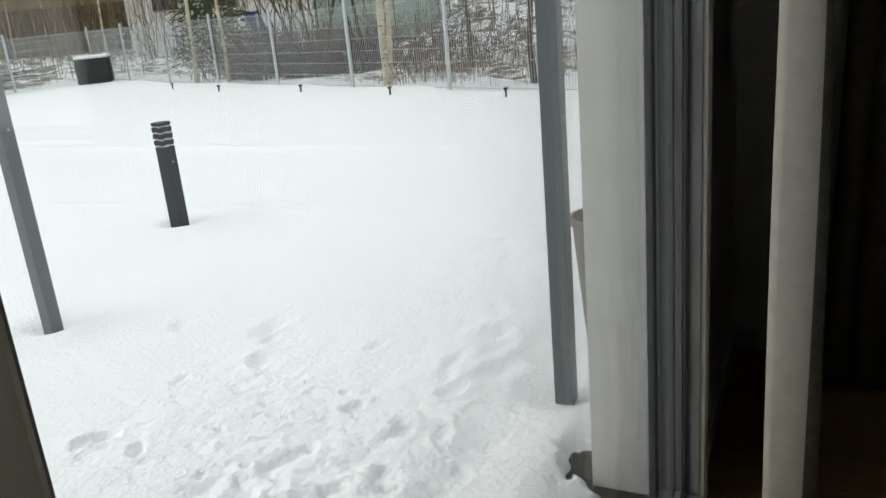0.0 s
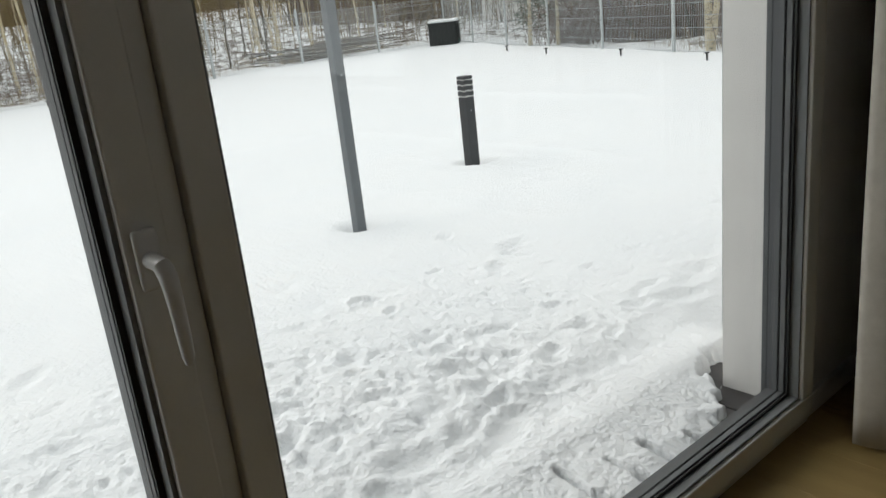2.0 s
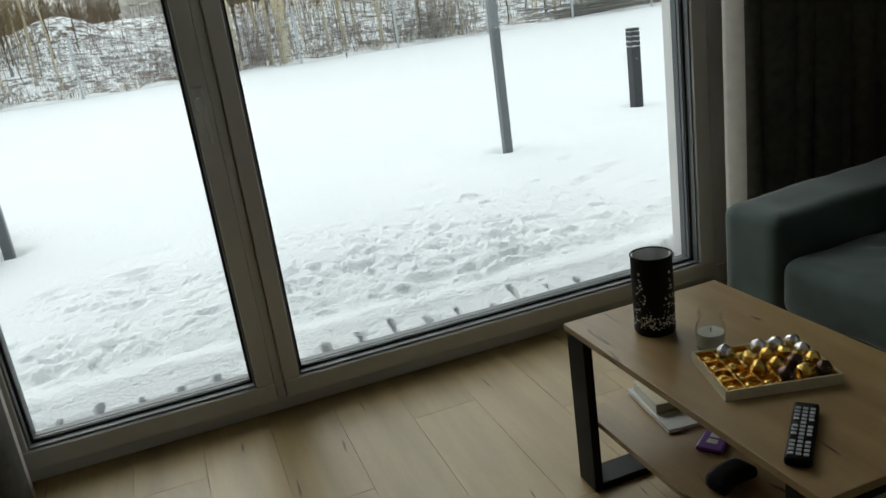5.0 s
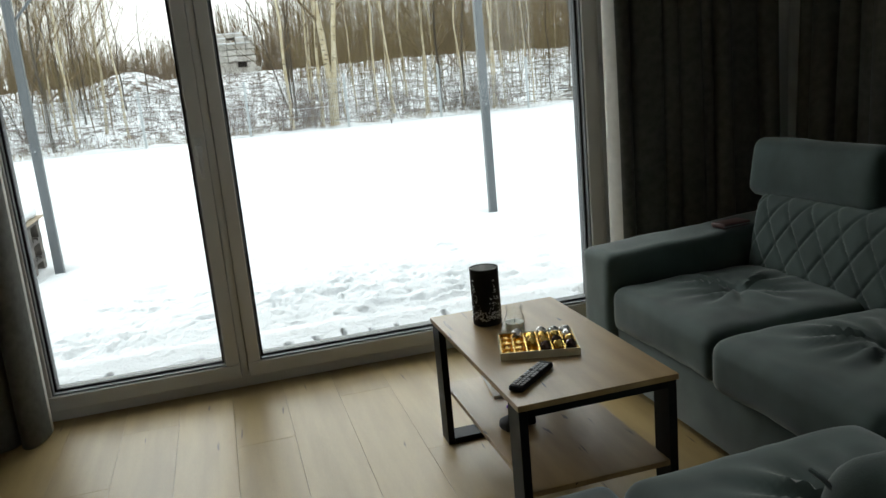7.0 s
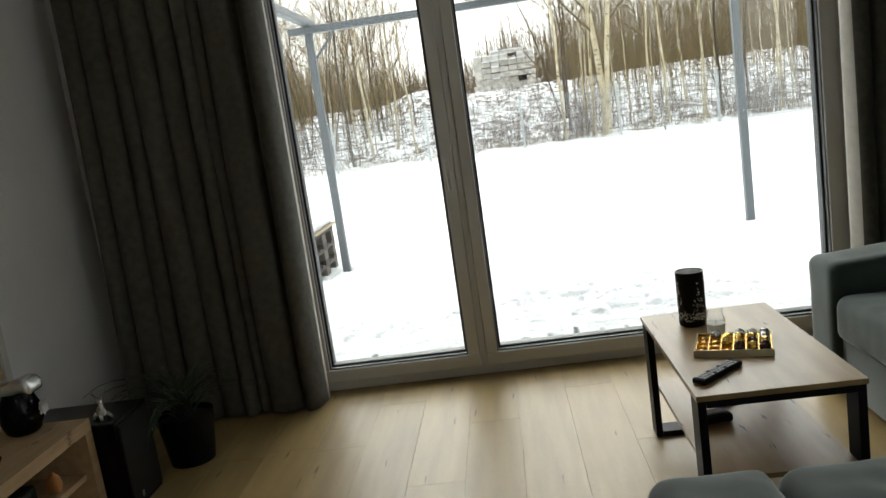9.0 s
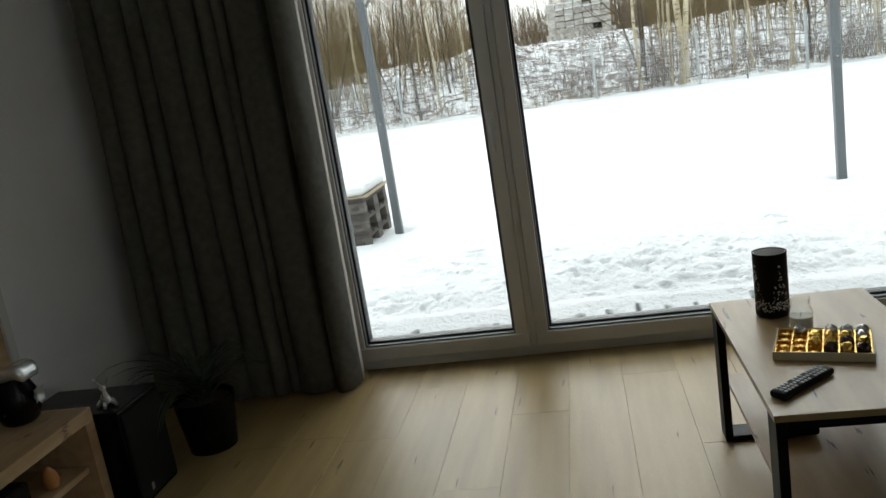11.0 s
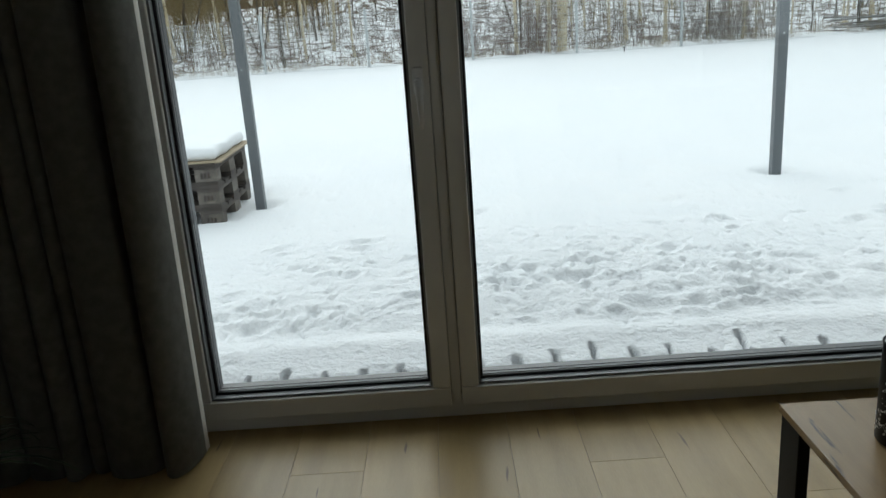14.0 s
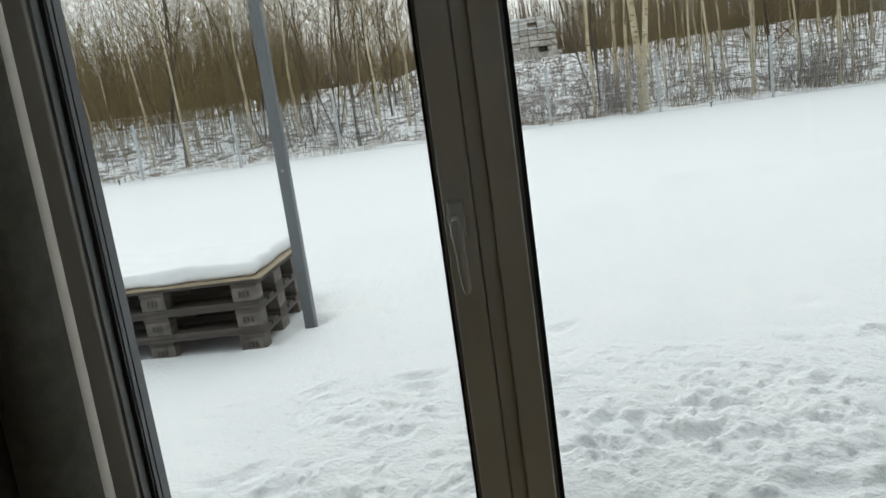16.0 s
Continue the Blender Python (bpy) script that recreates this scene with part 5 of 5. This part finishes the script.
BIRCH_L = "white-barked bare birch behind the wire fence"
DARK_L = "dark bare tree behind the wire fence"
birches = [bare_tree("birch_tree", 10 + k, 9 + k, (0.040, 0.046, 0.050, 0.085)[k], M_BIRCH, 0.03 + 0.02 * (k % 3), 2 if k == 3 else 1, BIRCH_L, "birch", 0.22, 20) for k in range(4)]
darks = [bare_tree("bare_tree", 40 + k, 7.5 + k, (0.045, 0.038, 0.055, 0.036)[k], M_BARK, 0.02 + 0.03 * (k % 2), (1, 3, 1, 4)[k], DARK_L, "tree", 0.14, 17 if k % 2 == 0 else 13, 1.2) for k in range(4)]
used = set()


def plant(kind, k, x, y, s=1.0, turn=0.0):
    proto = (birches if kind == "b" else darks)[k]
    m = pose(x, y, gz(x, y) - 0.03, 0, 0, turn) @ Matrix.Scale(s, 4)
    if (kind, k) not in used:
        used.add((kind, k))
        proto.matrix_basis = m
        return proto
    c = copy_thing(proto, pose(0, 0, 0))
    c.matrix_basis = m
    return c


# named trees near the fences
for kind, k, x, y, s, turn in (("b", 3, 3.25, 19.6, 1.15, 20), ("b", 1, 2.95, 20.1, 1.1, 200), ("b", 2, 14.55, 12.9, 1.0, 40), ("b", 0, 13.95, 11.5, 1.05, 90), ("b", 3, 12.05, 6.45, 0.8, 100),
                               ("d", 2, 14.2, 5.9, 0.9, 60), ("d", 0, 11.6, 3.75, 1.1, 10), ("d", 1, 15.0, 8.6, 1.1, 0), ("d", 3, 14.6, 9.6, 0.9, 75), ("b", 0, -11.8, 23.8, 1.1, 10), ("d", 2, -10.3, 22.6, 1.1, 190),
                               ("b", 1, -8.9, 25.5, 1.15, 30), ("d", 3, -6.0, 25.5, 0.9, 0), ("d", 1, -7.3, 27.5, 0.9, 100), ("b", 1, -4.2, 24.0, 1.0, 60), ("b", 2, -3.5, 25.2, 1.0, 130), ("b", 0, -2.6, 23.2, 0.95, 10),
                               ("b", 0, 5.6, 22.0, 1.0, 10), ("b", 1, 6.6, 21.4, 0.95, 80), ("d", 0, 7.3, 22.4, 1.1, 20), ("d", 2, 8.2, 22.9, 1.0, 140), ("d", 0, -4.6, 29.0, 0.95, 0), ("d", 2, -5.7, 32.5, 0.9, 50), ("b", 0, -5.3, 27.0, 0.9, 140), ("d", 0, -3.7, 35.0, 0.8, 80), ("b", 1, -6.6, 30.0, 0.95, 15), ("d", 0, -3.0, 40.0, 0.75, 200), ("b", 2, 9.0, 21.8, 1.0, 50), ("b", 0, 11.6, 21.2, 1.0, 210), ("d", 0, 12.6, 22.4, 1.0, 0)):
    plant(kind, k, x, y, s, turn)
# slim pale birches close behind the back fence
rng = random.Random(31)
for k in range(13):
    x = 4.5 + 1.0 * k + rng.uniform(-0.3, 0.3)
    plant("b", rng.choice((0, 0, 1, 2)), x, 19.9 + rng.uniform(0, 4.5) + max(0, x - 15) * 1.6, rng.uniform(0.55, 0.85), rng.uniform(0, 360))
rng = random.Random(77)
count = 0
while count < 110:
    x, y = rng.uniform(-34, 34), rng.uniform(20.0, 58)
    b = x / (y + 3.5)
    d = float(wild_depth(np.array(x), np.array(y)))
    if d < 0.8 or abs(b) > 1.1:
        continue
    if -0.115 < b < 0.085 and rng.random() < (0.96 if y > 23 else 0.8):
        continue
    kind = "b" if rng.random() < 0.6 else "d"
    plant(kind, rng.randrange(3 if kind == "b" else 4), x, y, rng.uniform(0.6, 1.15), rng.uniform(0, 360))
    count += 1
count = 0
while count < 26:
    x, y = rng.uniform(13, 40), rng.uniform(3, 24)
    d = float(wild_depth(np.array(x), np.array(y)))
    if d < 1.0 or (y < 9.5 and x < 26):
        continue
    plant("b" if rng.random() < 0.35 else "d", rng.randrange(4), x, y, rng.uniform(0.5, 1.0), rng.uniform(0, 360))
    count += 1


# ---- thickets, brush and grass ----
def thicket(name, n, sampler, hmin, hmax, r, material, label, seed, twigs=6, lean=0.11):
    g = np.random.RandomState(seed)
    P0, P1, R0, R1 = [], [], [], []
    spots = []
    while len(spots) < n:
        many = np.array([sampler(g) for _ in range(n)])
        keep = wild_depth(many[:, 0], many[:, 1]) > 0.25
        if lean > 0.2:      # low brush stands in clumps with snow between
            keep &= lattice_noise(many[:, 0] * 0.8, many[:, 1] * 0.8, 41) + 0.6 * lattice_noise(many[:, 0] * 2.3, many[:, 1] * 2.3, 42) > 0.05
        spots += many[keep].tolist()
    spots = np.array(spots[:n])
    for (x, y), z in zip(spots, height(spots[:, 0], spots[:, 1]) - 0.03):
        h = g.uniform(hmin, hmax)
        lx, ly = g.normal(0, lean, 2) * h
        a, b = np.array((x, y, z)), np.array((x + lx * 0.45, y + ly * 0.45, z + h * 0.55))
        c = np.array((x + lx, y + ly, z + h * g.uniform(0.85, 1)))
        P0 += [a, b]
        P1 += [b, c]
        R0 += [r, r * 0.7]
        R1 += [r * 0.7, r * 0.25]
        for _ in range(twigs):
            f = g.uniform(0.2, 1)
            o = a + (b - a) * f if g.rand() < 0.45 else b + (c - b) * f
            t = o + np.array((g.normal(0, 0.17), g.normal(0, 0.17), abs(g.normal(0.15, 0.14)) * (0.85 if lean > 0.2 else 1.0))) * h
            P0.append(o)
            P1.append(t)
            R0.append(r * 0.5)
            R1.append(r * 0.2)
    me = rods(name, P0, P1, np.array(R0), np.array(R1), material)
    tagged(new(name, me), label, "brush", "", "stuff")


def wood_left(g):
    while True:
        x, y = g.uniform(-42, -2), g.uniform(24, 62)
        b = x / (y + 3.5)
        if b < -0.24 or (b < -0.11 and g.rand() < 0.35):
            return x, y


def wood_right(g):
    while True:
        x, y = g.uniform(2, 44), g.uniform(22, 62)
        if x / (y + 3.5) > 0.10:
            return x, y


thicket("thicket", 1300, wood_left, 1.5, 5.0, 0.012, M_TWIG, "dense bare brown saplings in the wood", 1)
thicket("thicket", 1900, wood_left, 3.0, 9.0, 0.014, M_OLIVE, "tall bare olive-brown saplings in the wood", 12, 7)
thicket("thicket", 700, wood_right, 1.5, 5.5, 0.012, M_TWIG, "dense bare brown saplings in the wood", 2)
thicket("thicket", 750, wood_right, 3.0, 9.0, 0.015, M_OLIVE, "tall bare olive-brown saplings in the wood", 13, 7)
thicket("thicket", 700, lambda g: (g.uniform(17, 46), g.uniform(2, 30)), 1.0, 4.0, 0.016, M_TWIG, "bare brown saplings beyond the side fence", 3)
thicket("brush", 620, lambda g: (g.uniform(-24, 20), 19.1 + abs(g.normal(0, 5.5))), 0.2, 0.8, 0.0065, M_BRUSH, "low dead stalks behind the fence", 4, 5, 0.30)
thicket("brush", 210, lambda g: (g.normal(1.7, 0.7), g.normal(20.0, 0.5)), 0.7, 1.4, 0.006, M_REDBRUSH, "red-brown leafless bush behind the fence", 5, 6, 0.30)
thicket("brush", 1300, lambda g: (g.normal(14.6, 1.3), g.normal(9.3, 1.9)), 0.4, 1.2, 0.009, M_REDBRUSH, "red-brown leafless bushes beyond the side fence", 6, 6, 0.30)
thicket("brush", 260, lambda g: (g.normal(8.0, 1.4), g.normal(20.6, 0.7)), 0.5, 1.3, 0.008, M_BRUSH, "leafless bush among the birches", 8, 6, 0.30)
thicket("brush", 650, lambda g: (g.uniform(-9, 6), g.uniform(26, 58)), 0.4, 1.3, 0.010, M_BRUSH, "dead stalks on the rough bank", 9, 5, 0.30)
thicket("brush", 850, lambda g: (g.uniform(-8, 7), 19.6 + abs(g.normal(0, 9))), 0.3, 0.85, 0.0065, M_REDBRUSH, "thin red-brown brush on the snowy bank", 19, 6, 0.30)
thicket("dry_grass", 1500, lambda g: (g.uniform(-18, 16), 18.95 + abs(g.normal(0, 0.5))), 0.12, 0.40, 0.004, M_GRASS, "dry yellow grass along the fence", 7, 3)
thicket("dry_grass", 700, lambda g: (g.normal(13.0, 2.5), g.normal(5.5, 1.8)), 0.12, 0.45, 0.005, M_GRASS, "dry yellow grass beyond the side fence", 10, 3)


def branch_pile():
    g = np.random.RandomState(5)
    P0, P1 = [], []
    for _ in range(46):
        x, y = g.normal(13.6, 1.0), g.normal(19.9, 0.5)
        a = g.uniform(-0.35, 0.35)
        L = g.uniform(0.8, 1.9)
        z = gz(x, y) + g.uniform(0.02, 0.38)
        P0.append((x - L * math.cos(a), y - L * math.sin(a), z))
        P1.append((x + L * math.cos(a), y + L * math.sin(a), z + g.uniform(-0.15, 0.15)))
    me = rods("branch_pile", P0, P1, np.full(len(P0), 0.03), np.full(len(P0), 0.012), M_BARK)
    tagged(new("branch_pile", me), "heap of cut dark branches behind the fence", "branches", "", "stuff")


branch_pile()


def spruce(x, y, h, seed):
    t = thing("spruce_tree", pose(x, y, gz(x, y) - 0.05), "dark green spruce beyond the side fence", "spruce")
    bm = bmesh.new()
    add_tube(bm, [(0, 0, 0), (0, 0, h)], [0.10, 0.01], 7)
    part("trunk", bm, M_BARK, t)
    g = np.random.RandomState(seed)
    P0, P1 = [], []
    for _ in range(1500):
        f = g.rand() ** 0.8
        a = g.uniform(0, 6.28)
        R = (1 - f) * h * 0.30 * g.uniform(0.3, 1)
        o = np.array((math.cos(a) * R, math.sin(a) * R, 0.25 + f * (h - 0.3) - R * 0.25))
        P0.append(o)
        P1.append(o + np.array((math.cos(a) * 0.16, math.sin(a) * 0.16, -0.03)) + g.normal(0, 0.07, 3))
    me = rods("crown", P0, P1, np.full(len(P0), 0.030), np.full(len(P0), 0.008), M_NEEDLE)
    c = new("crown", me)
    c.parent = t


spruce(19.6, 16.5, 4.5, 1)
spruce(21.0, 17.8, 5.2, 2)
spruce(24.6, 12.2, 3.6, 3)


# ---- far buildings ----
def half_built_house():
    x, y = 1.7, 60.0
    z = 2.85
    h = thing("half_built_house", pose(x, y, z), "half-built house of pale aerated blocks with snow on top", "house")
    courses = ((-2.1, 2.0, 0, 0.45), (-2.1, 2.05, 0.45, 0.9), (-2.1, 2.0, 0.9, 1.35), (-2.1, 2.05, 1.35, 1.8), (-2.0, 2.0, 1.8, 2.2), (-1.9, 1.9, 2.2, 2.5))
    rngb = random.Random(3)
    for k, (a, b, z0, z1) in enumerate(courses):
        n = max(2, int((b - a) / 0.62))
        for i in range(n):
            u0, u1 = a + (b - a) * i / n, a + (b - a) * (i + 1) / n
            if (0.7 < (u0 + u1) / 2 < 1.2 and k < 1) or (k >= 4 and rngb.random() < 0.4):
                continue
            cut = rngb.uniform(0.0, 0.10)
            part("wall_block", box_bm((u0 + 0.01, rngb.uniform(-0.22, 0.22), z0), (u1 - 0.01, 3.5, z1 - 0.02 - cut * 0.6), 0.03, 1), M_BLOCKWALL, h)
            if k >= 3 or rngb.random() < 0.25:
                part("snow_layer", box_bm((u0 + 0.03, -0.2, z1 - cut * 0.6 - 0.02), (u1 - 0.03, 0.5, z1 + 0.05), 0.02, 1), M_SNOW, h, "patch of snow")
    # near-black panel stands for the shade inside the opening
    part("opening", box_bm((0.5, 0.6, 0.0), (1.3, 0.8, 0.45)), M_OPENING_SHADE, h, "dark panel painted as the shade in the window opening")
    part("side_wall", box_bm((-2.7, 0.4, -0.3), (-2.11, 3.4, 2.2)), M_BLOCKWALL, h)
    part("snow_layer", box_bm((-2.7, 0.4, 2.21), (-2.11, 3.4, 2.33), 0.04), M_SNOW, h, "layer of snow")
    part("foundation", box_bm((-2.9, -0.2, -1.2), (2.3, 3.6, -0.001)), M_BLOCKWALL, h)


half_built_house()


def green_shed():
    s = thing("green_shed", pose(25.5, 13.4, gz(25.5, 13.4) - 0.1, 0, 0, 97), "pale green boarded shed beyond the side fence", "shed")
    for i in range(14):
        part("wall_board", box_bm((-1.9 + i * 0.27, -0.03, 0), (-1.9 + i * 0.27 + 0.255, 0.03, 2.2), 0.006), M_SHED, s)
    part("body", box_bm((-1.9, 0.035, 0), (1.88, 2.4, 2.18)), M_SHED, s)
    part("door", box_bm((-0.4, -0.06, 0.05), (0.5, -0.031, 1.95), 0.01), M_BROWN_BOARD, s, "brown board door")
    part("roof", box_bm((-2.1, -0.3, 2.21), (2.1, 2.6, 2.33), 0.02), M_ROOF, s)


green_shed()


def board_fence():
    f = thing("board_fence", pose(27, 30, 1.0, 0, 0, -48), "dark brown solid board fence in the distance", "fence")
    for i in range(40):
        part("board", box_bm((-8 + i * 0.4, -0.03, -0.6), (-8 + i * 0.4 + 0.37, 0.03, 1.5)), M_BROWN_BOARD, f)


board_fence()
e = thing("house", pose(30.5, 24.5, 1.0, 0, 0, -55), "pale neighbouring house with a dark roof", "house")
part("wall", box_bm((-4, -3, -1.0), (4, 3, 3.0)), M_RENDER, e)
bm = bmesh.new()
vs = [bm.verts.new(v) for v in ((-4.4, -3.4, 2.95), (4.4, -3.4, 2.95), (4.4, 3.4, 2.95), (-4.4, 3.4, 2.95), (-4.4, 0, 5.4), (4.4, 0, 5.4))]
for q in ((0, 1, 5, 4), (2, 3, 4, 5), (0, 4, 3), (1, 2, 5), (0, 3, 2, 1)):
    bm.faces.new([vs[i] for i in q])
part("roof", bm, M_ROOF, e)
for xx in (-2.4, 0.0, 2.4):
    wn_ = part("window", box_bm((xx - 0.6, -3.04, 0.8), (xx + 0.6, -3.005, 2.1)), M_FRAME, e)
    part("pane", box_bm((xx - 0.5, -3.06, 0.9), (xx + 0.5, -3.0405, 2.0)), M_SCREEN, wn_)
e = thing("slide", pose(22.5, 16.9, gz(22.5, 16.9), 0, 0, 20), "blue plastic garden slide in the snow", "slide")
bm = bmesh.new()
prev = None
for k in range(9):
    f = k / 8
    xx, zz = -0.9 + 1.8 * f, 1.15 * (1 - f) ** 1.5 + 0.12
    cur = [bm.verts.new((xx, yy, zz + hh)) for yy, hh in ((-0.25, 0.12), (-0.22, 0.0), (0.22, 0.0), (0.25, 0.12), (0.25, 0.08), (0.22, -0.04), (-0.22, -0.04), (-0.25, 0.08))]
    if prev:
        for q in range(8):
            bm.faces.new((prev[q], prev[(q + 1) % 8], cur[(q + 1) % 8], cur[q]))
    prev = cur
part("chute", bm, M_BLUE, e)
for yy in (-0.2, 0.2):
    part("leg", box_bm((-0.92, yy - 0.025, -0.1), (-0.87, yy + 0.025, 1.2)), M_ZINC, e)


def far_woods():
    """A low far strip of wood, and in front of it rows of feathery bare tops."""
    rngf = np.random.RandomState(9)

    def top(b, i):
        mid = math.exp(-((b + 0.10) / 0.13) ** 2)
        return 8.8 - 3.3 * mid + 1.5 * smooth(0.05, 0.3, np.array(b)) + 0.8 * math.sin(i * 0.11) * math.sin(i * 0.033)

    co, fa = [], []
    n = 1600
    for i in range(n + 1):
        a = math.radians(-75 + 150 * i / n)
        x, y = 92 * math.sin(a), 92 * math.cos(a)
        t = 0.46 * float(top(math.tan(a), i)) + rngf.uniform(-0.5, 0.5)
        co += [(x, y, 0.5), (x * 1.004, y * 1.004, t)]
        if i:
            k = 2 * i
            fa.append((k - 2, k, k + 1, k - 1))
    me = bpy.data.meshes.new("backdrop_woods")
    me.from_pydata(co, [], fa)
    me.materials.append(M_FAR)
    tagged(new("backdrop_woods", me), "far brown leafless wood along the horizon", "distant wood", "", "structure")
    P0, P1, R0, R1 = [], [], [], []
    for k in range(6500):
        a = math.radians(rngf.uniform(-52, 62))
        d = rngf.uniform(70, 91)
        x, y = d * math.sin(a), d * math.cos(a)
        h = float(top(math.tan(a), (math.degrees(a) + 75) * n / 150)) * rngf.uniform(0.55, 1.22)
        o, e1 = np.array((x, y, 1.5)), np.array((x + rngf.normal(0, 0.25), y, h))
        P0.append(o)
        P1.append(e1)
        R0.append(0.05)
        R1.append(0.012)
        for _ in range(9):
            f = rngf.uniform(0.3, 0.97)
            q = o + (e1 - o) * f
            P0.append(q)
            P1.append(q + np.array((rngf.normal(0, 0.55) * (1.25 - f), rngf.normal(0, 0.3), rngf.uniform(0.4, 1.5) * (1.25 - f))))
            R0.append(0.022)
            R1.append(0.008)
    me = rods("distant_trees", P0, P1, np.array(R0), np.array(R1), M_FARTWIG)
    tagged(new("distant_trees", me), "feathery bare tops of the far brown wood", "distant wood", "", "stuff")


far_woods()


# ---- pieces: floor planks and terrace boards ----
def planks():
    fl = thing("floor", pose(0, 0, 0), "knotty oak plank floor", "floor", "", "structure")
    w = 0.2165
    protos = []
    for L in (0.55, 0.87, 1.25, 1.6, 1.9):
        ob = box_bm((0.0003, 0.0003, -0.0215), (w - 0.0003, L - 0.0003, 0.0), 0.0006, 1)
        me = bpy.data.meshes.new("plank")
        ob.to_mesh(me)
        ob.free()
        me.materials.append(M_OAK)
        protos.append((L, me))
    fixed = {-3: -0.74, -2: -0.29, -1: -1.15, 0: -0.62, 2: -0.32, 1: -1.45, 3: -0.95}
    rngp = random.Random(14)
    k0 = int((XL + 0.36) / w) - 1
    for k in range(k0, 15):
        x = -0.365 + (k + 1) * w
        if x > XR or x + w < XL:
            continue
        y = YI
        end = fixed.get(k + 0, -rngp.uniform(0.25, 1.5))
        first = True
        while y > YB + 0.01:
            if first:
                L = YI - end
                bm = box_bm((0.0003, 0.0003, -0.0215), (w - 0.0003, L - 0.0003, 0.0), 0.0006, 1)
                me = bpy.data.meshes.new("plank")
                bm.to_mesh(me)
                bm.free()
                me.materials.append(M_OAK)
                first = False
            else:
                L, me = rngp.choice(protos[2:])
                if y - L < YB:
                    L = y - YB
                    bm = box_bm((0.0006, 0.0, -0.0215), (w - 0.0006, L - 0.0006, 0.0))
                    me = bpy.data.meshes.new("plank")
                    bm.to_mesh(me)
                    bm.free()
                    me.materials.append(M_OAK)
            p = new("plank", me)
            p.parent = fl
            p.matrix_basis = pose(x, y - L, 0)
            y -= L


planks()
deck()
